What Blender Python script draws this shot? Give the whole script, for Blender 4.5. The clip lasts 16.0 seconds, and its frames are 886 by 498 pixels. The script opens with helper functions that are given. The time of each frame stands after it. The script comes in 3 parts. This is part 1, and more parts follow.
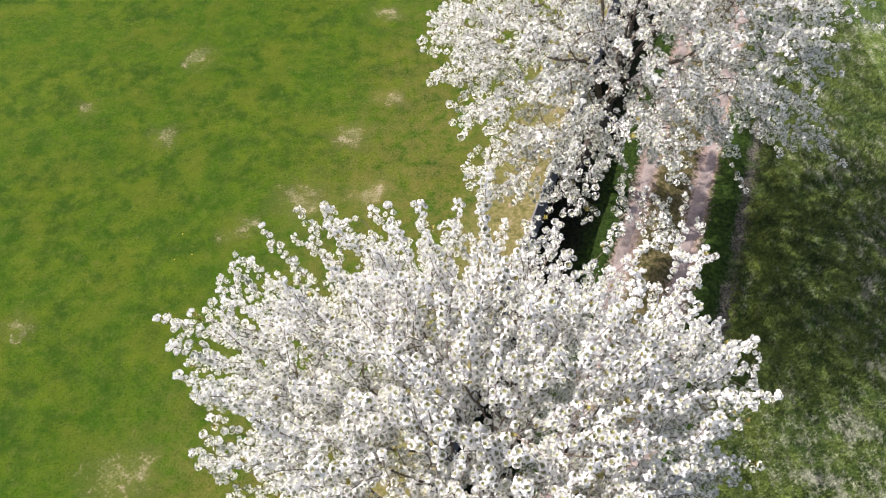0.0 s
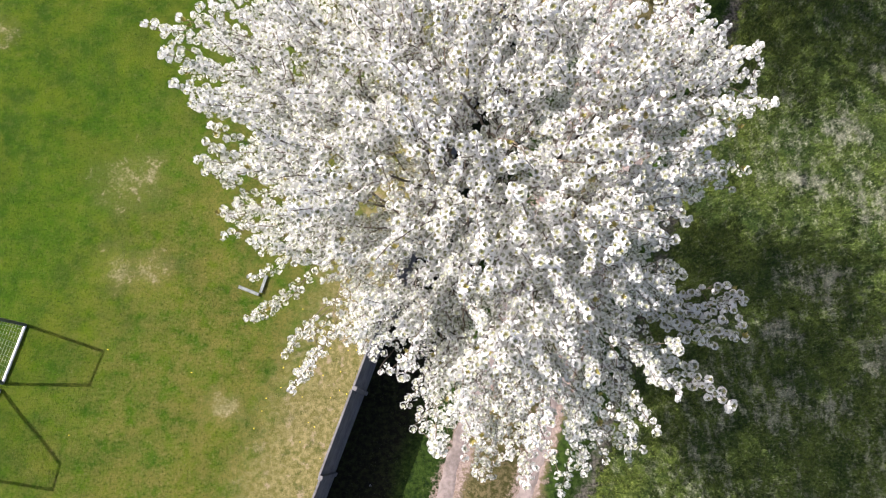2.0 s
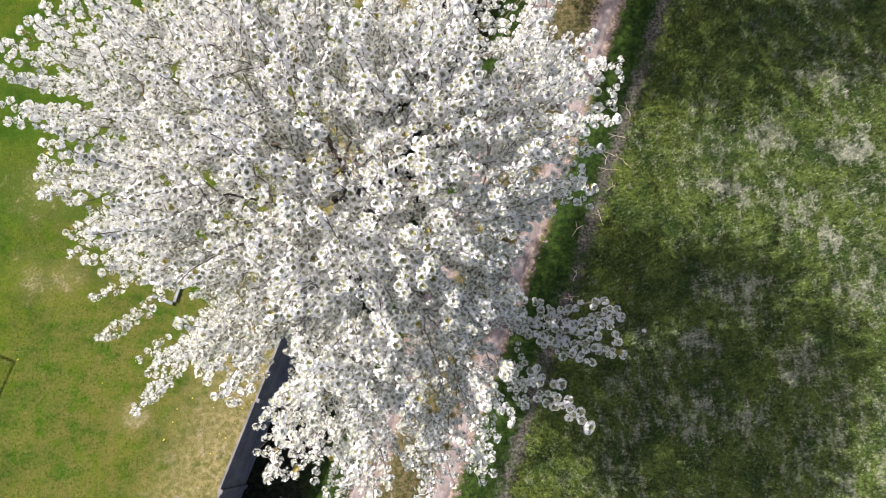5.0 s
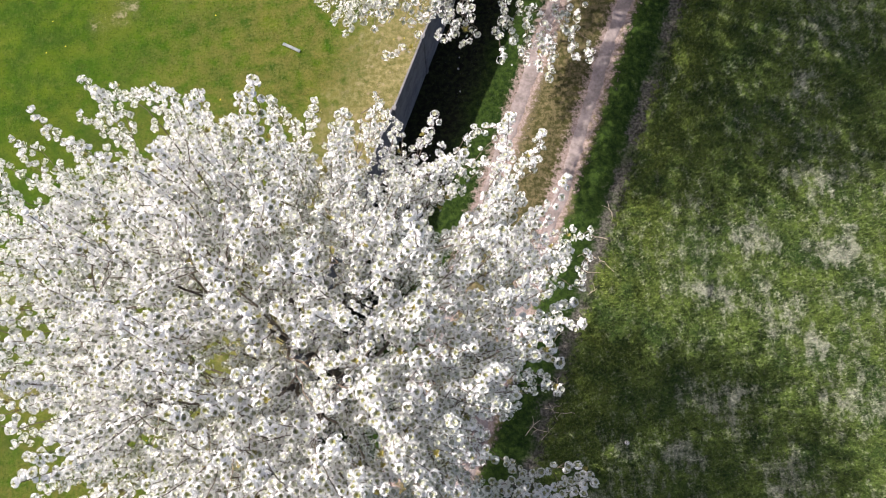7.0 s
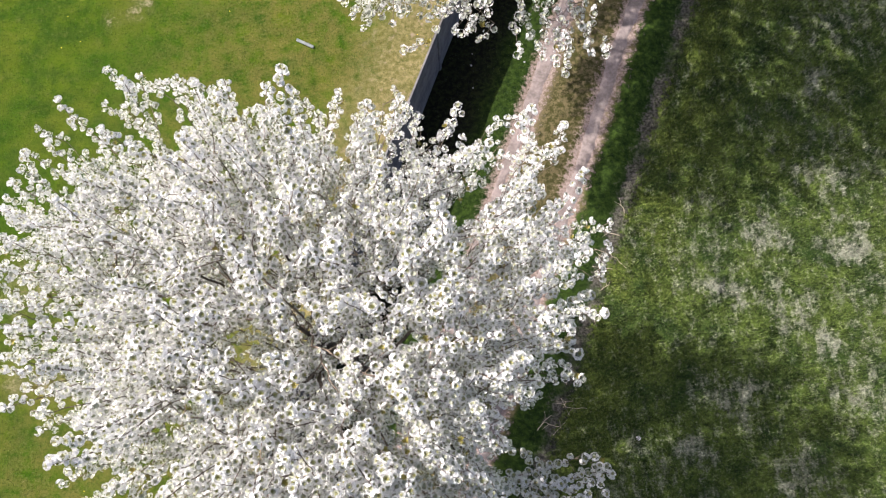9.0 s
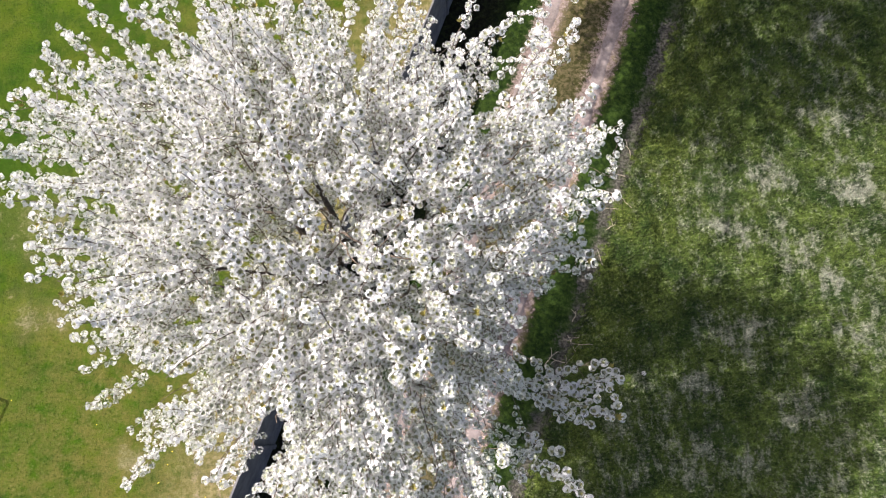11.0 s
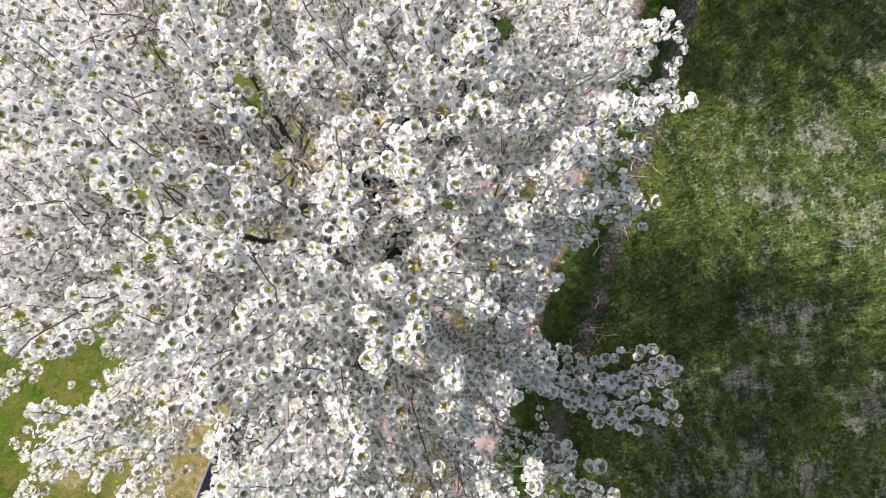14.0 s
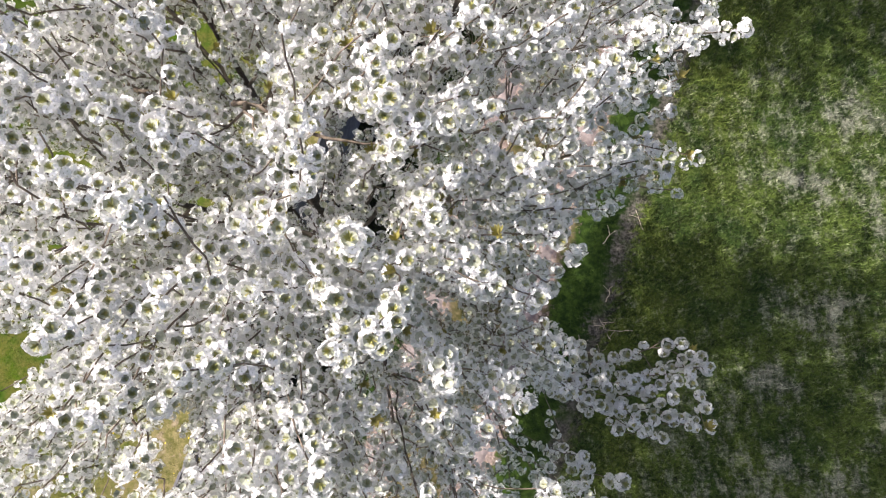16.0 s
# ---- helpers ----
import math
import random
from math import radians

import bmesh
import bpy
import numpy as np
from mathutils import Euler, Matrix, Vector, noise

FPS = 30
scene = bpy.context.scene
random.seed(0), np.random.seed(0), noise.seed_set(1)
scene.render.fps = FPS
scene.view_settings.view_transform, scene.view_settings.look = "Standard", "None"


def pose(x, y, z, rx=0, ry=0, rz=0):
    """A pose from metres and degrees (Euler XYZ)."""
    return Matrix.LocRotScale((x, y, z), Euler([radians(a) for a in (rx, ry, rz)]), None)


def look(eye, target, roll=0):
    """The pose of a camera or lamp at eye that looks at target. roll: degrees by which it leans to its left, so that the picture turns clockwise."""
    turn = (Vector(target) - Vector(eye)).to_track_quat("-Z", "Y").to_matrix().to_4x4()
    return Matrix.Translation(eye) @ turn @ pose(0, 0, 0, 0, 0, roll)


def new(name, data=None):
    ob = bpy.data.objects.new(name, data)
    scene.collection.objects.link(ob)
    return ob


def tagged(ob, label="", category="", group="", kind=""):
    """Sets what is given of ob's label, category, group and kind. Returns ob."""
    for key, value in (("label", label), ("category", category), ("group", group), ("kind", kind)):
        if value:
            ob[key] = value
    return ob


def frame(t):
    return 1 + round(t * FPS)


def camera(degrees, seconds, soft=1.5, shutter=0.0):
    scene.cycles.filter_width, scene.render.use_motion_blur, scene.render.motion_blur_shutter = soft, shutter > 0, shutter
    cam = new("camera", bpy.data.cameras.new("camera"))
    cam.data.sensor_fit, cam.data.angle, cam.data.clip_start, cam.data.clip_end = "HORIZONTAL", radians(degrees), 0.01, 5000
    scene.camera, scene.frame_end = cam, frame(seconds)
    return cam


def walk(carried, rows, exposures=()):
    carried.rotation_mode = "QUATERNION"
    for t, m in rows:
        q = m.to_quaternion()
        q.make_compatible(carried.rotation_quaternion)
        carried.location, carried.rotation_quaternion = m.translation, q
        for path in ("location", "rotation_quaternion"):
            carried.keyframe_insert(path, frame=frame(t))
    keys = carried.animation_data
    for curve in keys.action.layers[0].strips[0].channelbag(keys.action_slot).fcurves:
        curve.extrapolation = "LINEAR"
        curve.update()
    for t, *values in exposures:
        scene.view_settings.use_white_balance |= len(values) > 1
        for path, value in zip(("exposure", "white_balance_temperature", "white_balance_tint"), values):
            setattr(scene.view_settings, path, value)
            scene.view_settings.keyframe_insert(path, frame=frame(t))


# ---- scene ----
cam = camera(58.5, 16.0, soft=1.12)
PATH = [
    (0, (-0.585, -1.241, 16.62), (-0.553, -0.1, 14.978), -2.6),
    (0.5, (-0.567, -1.234, 16.648), (-0.541, -0.18, 14.948), -2.8),
    (1, (-0.568, -1.233, 16.658), (-0.555, -0.384, 14.847), -3.3),
    (1.5, (-0.574, -1.226, 16.664), (-0.581, -0.625, 14.757), -4.7),
    (2, (-0.563, -1.199, 16.665), (-0.582, -0.731, 14.721), -6.4),
    (2.5, (-0.563, -1.191, 16.662), (-0.583, -0.741, 14.714), -6.5),
    (3, (-0.471, -1.194, 16.625), (-0.492, -0.742, 14.677), -6.6),
    (3.5, (-0.137, -1.207, 16.582), (-0.157, -0.754, 14.634), -6.5),
    (3.7, (0.078, -1.217, 16.563), (0.058, -0.765, 14.615), -6.5),
    (5.8, (1.56, -0.347, 16.45), (1.546, 0.121, 14.505), -5.9),
    (6, (1.617, -0.073, 16.473), (1.602, 0.399, 14.529), -6.0),
    (6.5, (1.749, 0.66, 16.509), (1.74, 1.143, 14.568), -5.2),
    (7, (1.756, 1.018, 16.553), (1.748, 1.5, 14.611), -5.3),
    (7.5, (1.663, 1.174, 16.577), (1.652, 1.661, 14.637), -5.5),
    (8, (1.589, 1.151, 16.582), (1.578, 1.635, 14.641), -5.5),
    (8.5, (1.562, 1.1, 16.597), (1.551, 1.584, 14.657), -5.6),
    (9, (1.53, 0.905, 16.602), (1.516, 1.389, 14.661), -5.7),
    (9.5, (1.443, 0.545, 16.604), (1.431, 1.023, 14.662), -5.7),
    (10, (1.346, 0.083, 16.559), (1.334, 0.557, 14.616), -5.6),
    (10.2, (1.329, -0.02, 16.562), (1.313, 0.439, 14.615), -5.8),
    (12.3, (1.236, -0.286, 15.671), (1.222, 0.193, 13.729), -5.9),
    (12.5, (1.226, -0.268, 15.407), (1.214, 0.209, 13.464), -5.6),
    (13, (1.213, -0.201, 14.748), (1.202, 0.272, 12.805), -5.4),
    (13.5, (1.212, -0.197, 14.29), (1.2, 0.283, 12.348), -5.8),
    (14, (1.22, -0.169, 13.948), (1.209, 0.31, 12.006), -5.7),
    (14.5, (1.252, -0.126, 13.641), (1.243, 0.352, 11.699), -5.4),
    (15, (1.263, -0.094, 13.319), (1.254, 0.384, 11.377), -5.4),
    (15.5, (1.266, -0.078, 13.014), (1.254, 0.4, 11.072), -5.8),
    (16, (1.254, -0.083, 12.761), (1.243, 0.397, 10.819), -5.8),
]
walk(cam, [(t, look(eye, target, roll)) for t, eye, target, roll in PATH], [(0, 0.90, 6430, 17), (10, 0.93, 6430, 17), (12.5, 0.89, 6430, 17), (16, 0.89, 6430, 17)])

# ---- world, sun, exposure ----
SUN = Vector((0.80, -0.31, -1.0)).normalized()
world = bpy.data.worlds.new("sky")
scene.world = world
world.use_nodes = True
wn = world.node_tree
sky = wn.nodes.new("ShaderNodeTexSky")
sky.sky_type, sky.sun_disc = "NISHITA", False
sky.sun_elevation = math.asin(-SUN.z)
sky.sun_rotation = math.atan2(-SUN.x, -SUN.y)
sky.altitude, sky.air_density, sky.dust_density = 200, 0.55, 5.0
back = wn.nodes["Background"]
wn.links.new(sky.outputs[0], back.inputs[0])
back.inputs[1].default_value = 0.135
sun = new("sun", bpy.data.lights.new("sun", "SUN"))
sun.data.energy, sun.data.angle, sun.data.color = 3.8, radians(0.55), (1.0, 0.94, 0.86)
sun.matrix_world = look((0, 0, 30), Vector((0, 0, 30)) + SUN)

# ---- plan: the fence line; u runs across it to the field, v along it ----
F0 = Vector((-3.33, -1.90))
SLOPE = 0.44
DIR = Vector((SLOPE, 1.0)).normalized()
NOR = Vector((DIR.y, -DIR.x))
FENCE_H = 1.7


def uv_of(x, y):
    dx, dy = x - F0.x, y - F0.y
    return dx * NOR.x + dy * NOR.y, dx * DIR.x + dy * DIR.y


def xy_of(u, v):
    return F0.x + u * NOR.x + v * DIR.x, F0.y + u * NOR.y + v * DIR.y


def bump(d, w):
    return np.exp(-(d / w) ** 2)


def height(x, y):
    """The ground's height: gentle swells, the two wheel ruts and the shallow worn line beside them."""
    u, v = uv_of(x, y)
    z = 0.02 * np.sin(x * 0.9 + 1.3) * np.sin(y * 0.7) + 0.012 * np.sin(x * 2.3 + y * 1.7) + 0.008 * np.sin(3.9 * y - 2.1 * x)
    z = z - 0.035 * bump(u - 2.25, 0.33) - 0.035 * bump(u - 3.75, 0.33) - 0.05 * bump(u - 4.85, 0.25) + 0.05 * bump(u - 3.0, 0.3)
    return z + 0.06 * bump(u - 4.35, 0.25)


# ---- materials ----
def material(name):
    m = bpy.data.materials.new(name)
    m.use_nodes = True
    nt = m.node_tree
    return m, nt, nt.nodes["Principled BSDF"]


def node(nt, kind, **values):
    n = nt.nodes.new(kind)
    for key, value in values.items():
        n.inputs[key].default_value = value
    return n


def math_node(nt, op, a, b=0.5):
    n = nt.nodes.new("ShaderNodeMath")
    n.operation = op
    for socket, value in zip(n.inputs, (a, b)):
        if isinstance(value, (int, float)):
            socket.default_value = value
        else:
            nt.links.new(value, socket)
    return n.outputs[0]


def step(nt, value, low, high, to_low=0.0, to_high=1.0):
    n = nt.nodes.new("ShaderNodeMapRange")
    n.interpolation_type = "SMOOTHSTEP"
    n.inputs["From Min"].default_value, n.inputs["From Max"].default_value = low, high
    n.inputs["To Min"].default_value, n.inputs["To Max"].default_value = to_low, to_high
    nt.links.new(value, n.inputs["Value"])
    return n.outputs[0]


def blend(nt, fac, a, b, mode="MIX"):
    n = nt.nodes.new("ShaderNodeMix")
    n.data_type, n.blend_type = "RGBA", mode
    for socket, value in ((n.inputs[0], fac), (n.inputs[6], a), (n.inputs[7], b)):
        if isinstance(value, (int, float)):
            socket.default_value = value
        elif isinstance(value, tuple):
            socket.default_value = (*value, 1)
        else:
            nt.links.new(value, socket)
    return n.outputs[2]


def noise_node(nt, vector, scale, detail=3.0, rough=0.55, stretch=None):
    if stretch:
        mp = nt.nodes.new("ShaderNodeMapping")
        mp.inputs["Scale"].default_value = stretch
        nt.links.new(vector, mp.inputs[0])
        vector = mp.outputs[0]
    n = nt.nodes.new("ShaderNodeTexNoise")
    n.inputs["Scale"].default_value, n.inputs["Detail"].default_value, n.inputs["Roughness"].default_value = scale, detail, rough
    nt.links.new(vector, n.inputs["Vector"])
    return n.outputs["Fac"]


def place_and_uv(nt):
    """World position, flattened, and the plan's u."""
    geo = nt.nodes.new("ShaderNodeNewGeometry")
    flat = nt.nodes.new("ShaderNodeVectorMath")
    flat.operation = "MULTIPLY"
    flat.inputs[1].default_value = (1, 1, 0)
    nt.links.new(geo.outputs["Position"], flat.inputs[0])
    dot = nt.nodes.new("ShaderNodeVectorMath")
    dot.operation = "DOT_PRODUCT"
    dot.inputs[1].default_value = (NOR.x, NOR.y, 0)
    nt.links.new(flat.outputs[0], dot.inputs[0])
    u = math_node(nt, "SUBTRACT", dot.outputs["Value"], F0.dot(NOR))
    return flat.outputs[0], u


# bare and dry spots of the lawn: x, y, radius
LAWN_SPOTS = [(-4.0, 12.25, 0.8), (-2.1, 12.25, 0.6), (-8.0, 14.85, 0.5), (-7.4, 18.2, 0.6), (-10.4, 16.3, 0.4), (-1.55, 19.8, 0.6), (-1.47, 15.95, 0.5), (-2.64, 14.5, 0.6), (-5.6, 11.4, 0.5),
              (-7.65, 4.95, 0.85), (-10.75, 8.85, 0.5), (-7.1, 2.71, 0.55), (-7.9, 2.96, 0.5), (-5.6, -0.22, 0.4), (-3.9, -0.7, 0.5)]
FIELD_SPOTS = [(7.06, 3.82, 0.45), (7.56, 3.53, 0.5), (8.37, 4.80, 0.8), (8.69, 3.14, 0.6), (9.24, 2.55, 0.5), (9.83, 6.06, 0.7), (7.32, 8.54, 0.45), (7.09, 1.34, 0.8), (8.13, -0.05, 0.7),
               (5.88, -0.99, 0.7), (6.1, 0.55, 0.6), (9.6, 1.34, 0.8), (5.67, 4.81, 0.5), (6.87, -1.17, 0.6), (10.05, 4.61, 0.8), (9.97, 8.25, 0.6)]


def spots(nt, place, rows, wobble):
    total = None
    for x, y, r in rows:
        d = nt.nodes.new("ShaderNodeVectorMath")
        d.operation = "DISTANCE"
        d.inputs[1].default_value = (x, y, 0)
        nt.links.new(place, d.inputs[0])
        one = step(nt, math_node(nt, "ADD", d.outputs["Value"], wobble), r * 1.5, 0.0)
        total = one if total is None else math_node(nt, "MAXIMUM", total, one)
    return total


def turf_colour(nt):
    """The colour of turf at a place: bright lawn beside the fence's sunny side, dry verge, coarse field beyond the track."""
    place, u = place_and_uv(nt)
    big = noise_node(nt, place, 0.33, 2.0)
    mid = noise_node(nt, place, 1.5, 4.0, 0.6)
    patch = noise_node(nt, place, 4.2, 4.0, 0.62)
    fine = noise_node(nt, place, 9.0, 4.0, 0.7)
    fleck = noise_node(nt, place, 17.0, 4.0, 0.7)
    grain = noise_node(nt, place, 38.0, 3.0, 0.7)
    streak = noise_node(nt, place, 2.2, 5.0, 0.72, stretch=(2.2, 1.0, 1.0))
    straw = noise_node(nt, place, 2.9, 5.0, 0.7)
    wob = math_node(nt, "MULTIPLY", math_node(nt, "SUBTRACT", mid, 0.5), 1.6)
    uw = math_node(nt, "ADD", u, math_node(nt, "MULTIPLY", wob, 0.55))
    uf = math_node(nt, "ADD", u, math_node(nt, "MULTIPLY", math_node(nt, "SUBTRACT", fine, 0.5), 0.9))
    near = step(nt, uw, -9.0, -2.5)
    # lawn
    soft = noise_node(nt, place, 0.75, 3.0, 0.55)
    lawn = blend(nt, step(nt, mid, 0.32, 0.68), (0.019, 0.055, 0.004), (0.062, 0.100, 0.006))
    lawn = blend(nt, step(nt, big, 0.42, 0.58, 0.0, 0.6), lawn, (0.032, 0.081, 0.004))
    lawn = blend(nt, step(nt, patch, 0.52, 0.34, 0.0, 0.30), lawn, (0.016, 0.042, 0.005))
    lawn = blend(nt, step(nt, patch, 0.50, 0.74, 0.0, 0.45), lawn, (0.092, 0.104, 0.023))
    lawn = blend(nt, step(nt, soft, 0.48, 0.70, 0.0, 0.40), lawn, (0.076, 0.092, 0.011))
    lawn = blend(nt, step(nt, soft, 0.50, 0.32, 0.0, 0.30), lawn, (0.019, 0.051, 0.006))
    dull = math_node(nt, "MULTIPLY", step(nt, straw, 0.32, 0.64), step(nt, near, 0.0, 1.0, 0.12, 0.76))
    lawn = blend(nt, dull, lawn, (0.114, 0.103, 0.028))
    lawn = blend(nt, step(nt, fleck, 0.49, 0.36, 0.0, 0.55), lawn, (0.016, 0.038, 0.006))
    lawn = blend(nt, math_node(nt, "MULTIPLY", step(nt, fleck, 0.54, 0.70), step(nt, near, 0.0, 1.0, 0.12, 0.5)), lawn, (0.150, 0.141, 0.066))
    thin = spots(nt, place, LAWN_SPOTS, wob)
    lawn = blend(nt, math_node(nt, "MULTIPLY", thin, step(nt, near, 0.0, 1.0, 0.25, 0.6)), lawn, (0.150, 0.132, 0.048))
    bare = math_node(nt, "MULTIPLY", thin, 0.36)
    bare = math_node(nt, "ADD", bare, math_node(nt, "MULTIPLY", step(nt, straw, 0.50, 0.72), 0.27))
    dry = step(nt, math_node(nt, "ADD", bare, math_node(nt, "ADD", math_node(nt, "MULTIPLY", fleck, 0.6), math_node(nt, "MULTIPLY", patch, 0.4))), 0.74, 1.16)
    lawn = blend(nt, math_node(nt, "MULTIPLY", dry, 0.8), lawn, (0.290, 0.255, 0.176))
    verge = blend(nt, step(nt, fine, 0.35, 0.70), (0.106, 0.104, 0.032), (0.233, 0.198, 0.101))
    verge = blend(nt, step(nt, patch, 0.54, 0.70, 0.0, 0.8), verge, (0.299, 0.238, 0.180))
    verge = blend(nt, step(nt, straw, 0.46, 0.34, 0.0, 0.8), verge, (0.060, 0.070, 0.018))
    lawn = blend(nt, step(nt, uw, -2.4, -0.8, 0.0, 0.92), lawn, verge)
    # field
    field = blend(nt, step(nt, mid, 0.34, 0.62), (0.033, 0.059, 0.013), (0.080, 0.119, 0.025))
    field = blend(nt, step(nt, fine, 0.54, 0.36, 0.0, 0.68), field, (0.009, 0.020, 0.005))
    field = blend(nt, step(nt, patch, 0.50, 0.36, 0.0, 0.5), field, (0.013, 0.030, 0.008))
    field = blend(nt, step(nt, fleck, 0.46, 0.66, 0.0, 0.65), field, (0.143, 0.184, 0.059))
    lush = math_node(nt, "MULTIPLY", step(nt, uw, 7.2, 5.4), step(nt, mid, 0.36, 0.60, 0.15, 0.5))
    field = blend(nt, lush, field, blend(nt, step(nt, fleck, 0.38, 0.62), (0.039, 0.059, 0.011), (0.115, 0.140, 0.025)))
    field = blend(nt, step(nt, soft, 0.52, 0.36, 0.0, 0.45), field, (0.016, 0.038, 0.011))
    wide = math_node(nt, "MAXIMUM", spots(nt, place, FIELD_SPOTS, wob), step(nt, big, 0.42, 0.62, 0.10, 0.55))
    wide = math_node(nt, "MULTIPLY", wide, step(nt, uw, 5.3, 7.0, 0.4, 1.0))
    pale = math_node(nt, "ADD", math_node(nt, "MULTIPLY", wide, 0.26), math_node(nt, "MULTIPLY", step(nt, streak, 0.32, 0.64), 0.30))
    pale = step(nt, math_node(nt, "ADD", pale, math_node(nt, "ADD", math_node(nt, "MULTIPLY", patch, 0.40), math_node(nt, "MULTIPLY", fleck, 0.65))), 0.78, 1.14)
    field = blend(nt, math_node(nt, "MULTIPLY", pale, 0.74), field, (0.328, 0.338, 0.270))
    # strips beside and between the wheel tracks
    lane = blend(nt, step(nt, fine, 0.40, 0.62), (0.044, 0.046, 0.015), (0.130, 0.108, 0.058))
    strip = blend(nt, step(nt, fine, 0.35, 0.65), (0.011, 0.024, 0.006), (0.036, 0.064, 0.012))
    # soil at the fence foot, blackened to paint in more of the fence's shadow
    shaded_soil = blend(nt, step(nt, fine, 0.40, 0.65), (0.012, 0.012, 0.009), (0.028, 0.034, 0.014))
    sand = blend(nt, step(nt, fleck, 0.35, 0.65), (0.18, 0.14, 0.12), (0.32, 0.255, 0.23))
    worn = blend(nt, step(nt, fleck, 0.36, 0.66), (0.024, 0.022, 0.020), (0.125, 0.115, 0.108))
    right = blend(nt, step(nt, uw, 0.9, 1.6), shaded_soil, strip)
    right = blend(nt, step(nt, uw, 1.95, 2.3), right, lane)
    right = blend(nt, step(nt, uw, 3.95, 4.15), right, strip)
    right = blend(nt, step(nt, uw, 4.75, 5.15), right, field)
    for centre, half in ((2.27, 0.25), (3.76, 0.24)):
        off = math_node(nt, "ABSOLUTE", math_node(nt, "SUBTRACT", uf, centre))
        right = blend(nt, step(nt, off, half + 0.10, half - 0.08), right, sand)
    off = math_node(nt, "ABSOLUTE", math_node(nt, "SUBTRACT", math_node(nt, "ADD", uf, math_node(nt, "MULTIPLY", wob, 0.25)), 4.92))
    right = blend(nt, math_node(nt, "MULTIPLY", step(nt, off, 0.24, 0.05), step(nt, mid, 0.36, 0.52, 0.2, 0.9)), right, worn)
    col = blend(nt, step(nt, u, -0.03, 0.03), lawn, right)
    return blend(nt, step(nt, grain, 0.30, 0.75, 0.0, 0.45), col, blend(nt, 0.5, col, (0.9, 0.9, 0.6), "MULTIPLY")), place, fine, grain


def relief(nt, bsdf, value, strength, distance):
    b = nt.nodes.new("ShaderNodeBump")
    b.inputs["Strength"].default_value, b.inputs["Distance"].default_value = strength, distance
    nt.links.new(value, b.inputs["Height"])
    nt.links.new(b.outputs[0], bsdf.inputs["Normal"])


def make_turf():
    m, nt, p = material("turf")
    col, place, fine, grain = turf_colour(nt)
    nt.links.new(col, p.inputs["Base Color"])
    p.inputs["Roughness"].default_value = 0.95
    p.inputs["Specular IOR Level"].default_value = 0.04
    relief(nt, p, math_node(nt, "ADD", math_node(nt, "MULTIPLY", fine, 0.8), grain), 0.6, 0.035)
    return m


def make_blade():
    m, nt, p = material("grass_blade")
    col, place, fine, grain = turf_colour(nt)
    geo = nt.nodes.new("ShaderNodeNewGeometry")
    tone = step(nt, geo.outputs["Random Per Island"], 0.0, 1.0, 0.45, 1.6)
    mul = nt.nodes.new("ShaderNodeVectorMath")
    mul.operation = "SCALE"
    nt.links.new(col, mul.inputs[0])
    nt.links.new(tone, mul.inputs["Scale"])
    nt.links.new(mul.outputs[0], p.inputs["Base Color"])
    p.inputs["Roughness"].default_value = 0.6
    p.inputs["Specular IOR Level"].default_value = 0.10
    return m


def make_simple(name, low, high, scale, rough=0.9, bump_h=0.01, metallic=0.0, detail=4.0, spec=0.3):
    """A two-toned, grained surface."""
    m, nt, p = material(name)
    co = nt.nodes.new("ShaderNodeTexCoord").outputs["Object"]
    a = noise_node(nt, co, scale, detail, 0.6)
    b = noise_node(nt, co, scale * 7, 3.0, 0.6)
    mix = math_node(nt, "ADD", math_node(nt, "MULTIPLY", a, 0.65), math_node(nt, "MULTIPLY", b, 0.35))
    nt.links.new(blend(nt, step(nt, mix, 0.36, 0.64), low, high), p.inputs["Base Color"])
    p.inputs["Roughness"].default_value, p.inputs["Metallic"].default_value = rough, metallic
    p.inputs["Specular IOR Level"].default_value = spec
    if bump_h:
        relief(nt, p, mix, 0.8, bump_h)
    return m


def make_petal():
    m, nt, p = material("petal")
    geo = nt.nodes.new("ShaderNodeNewGeometry")
    col = blend(nt, step(nt, geo.outputs["Random Per Island"], 0.0, 1.0), (0.82, 0.82, 0.80), (0.90, 0.90, 0.885))
    nt.links.new(col, p.inputs["Base Color"])
    p.inputs["Roughness"].default_value, p.inputs["Specular IOR Level"].default_value = 0.7, 0.15
    thin = node(nt, "ShaderNodeBsdfTranslucent", Color=(0.88, 0.875, 0.83, 1))
    mix = node(nt, "ShaderNodeMixShader", Fac=0.29)
    nt.links.new(p.outputs[0], mix.inputs[1])
    nt.links.new(thin.outputs[0], mix.inputs[2])
    nt.links.new(mix.outputs[0], nt.nodes["Material Output"].inputs[0])
    return m


def make_leaf():
    m, nt, p = material("young_leaf")
    geo = nt.nodes.new("ShaderNodeNewGeometry")
    ramp = nt.nodes.new("ShaderNodeValToRGB")
    ramp.color_ramp.elements[0].color = (0.19, 0.21, 0.06, 1)
    ramp.color_ramp.elements[1].color = (0.42, 0.35, 0.12, 1)
    mid = ramp.color_ramp.elements.new(0.75)
    mid.color = (0.33, 0.33, 0.11, 1)
    nt.links.new(geo.outputs["Random Per Island"], ramp.inputs[0])
    nt.links.new(ramp.outputs[0], p.inputs["Base Color"])
    p.inputs["Roughness"].default_value = 0.5
    return m


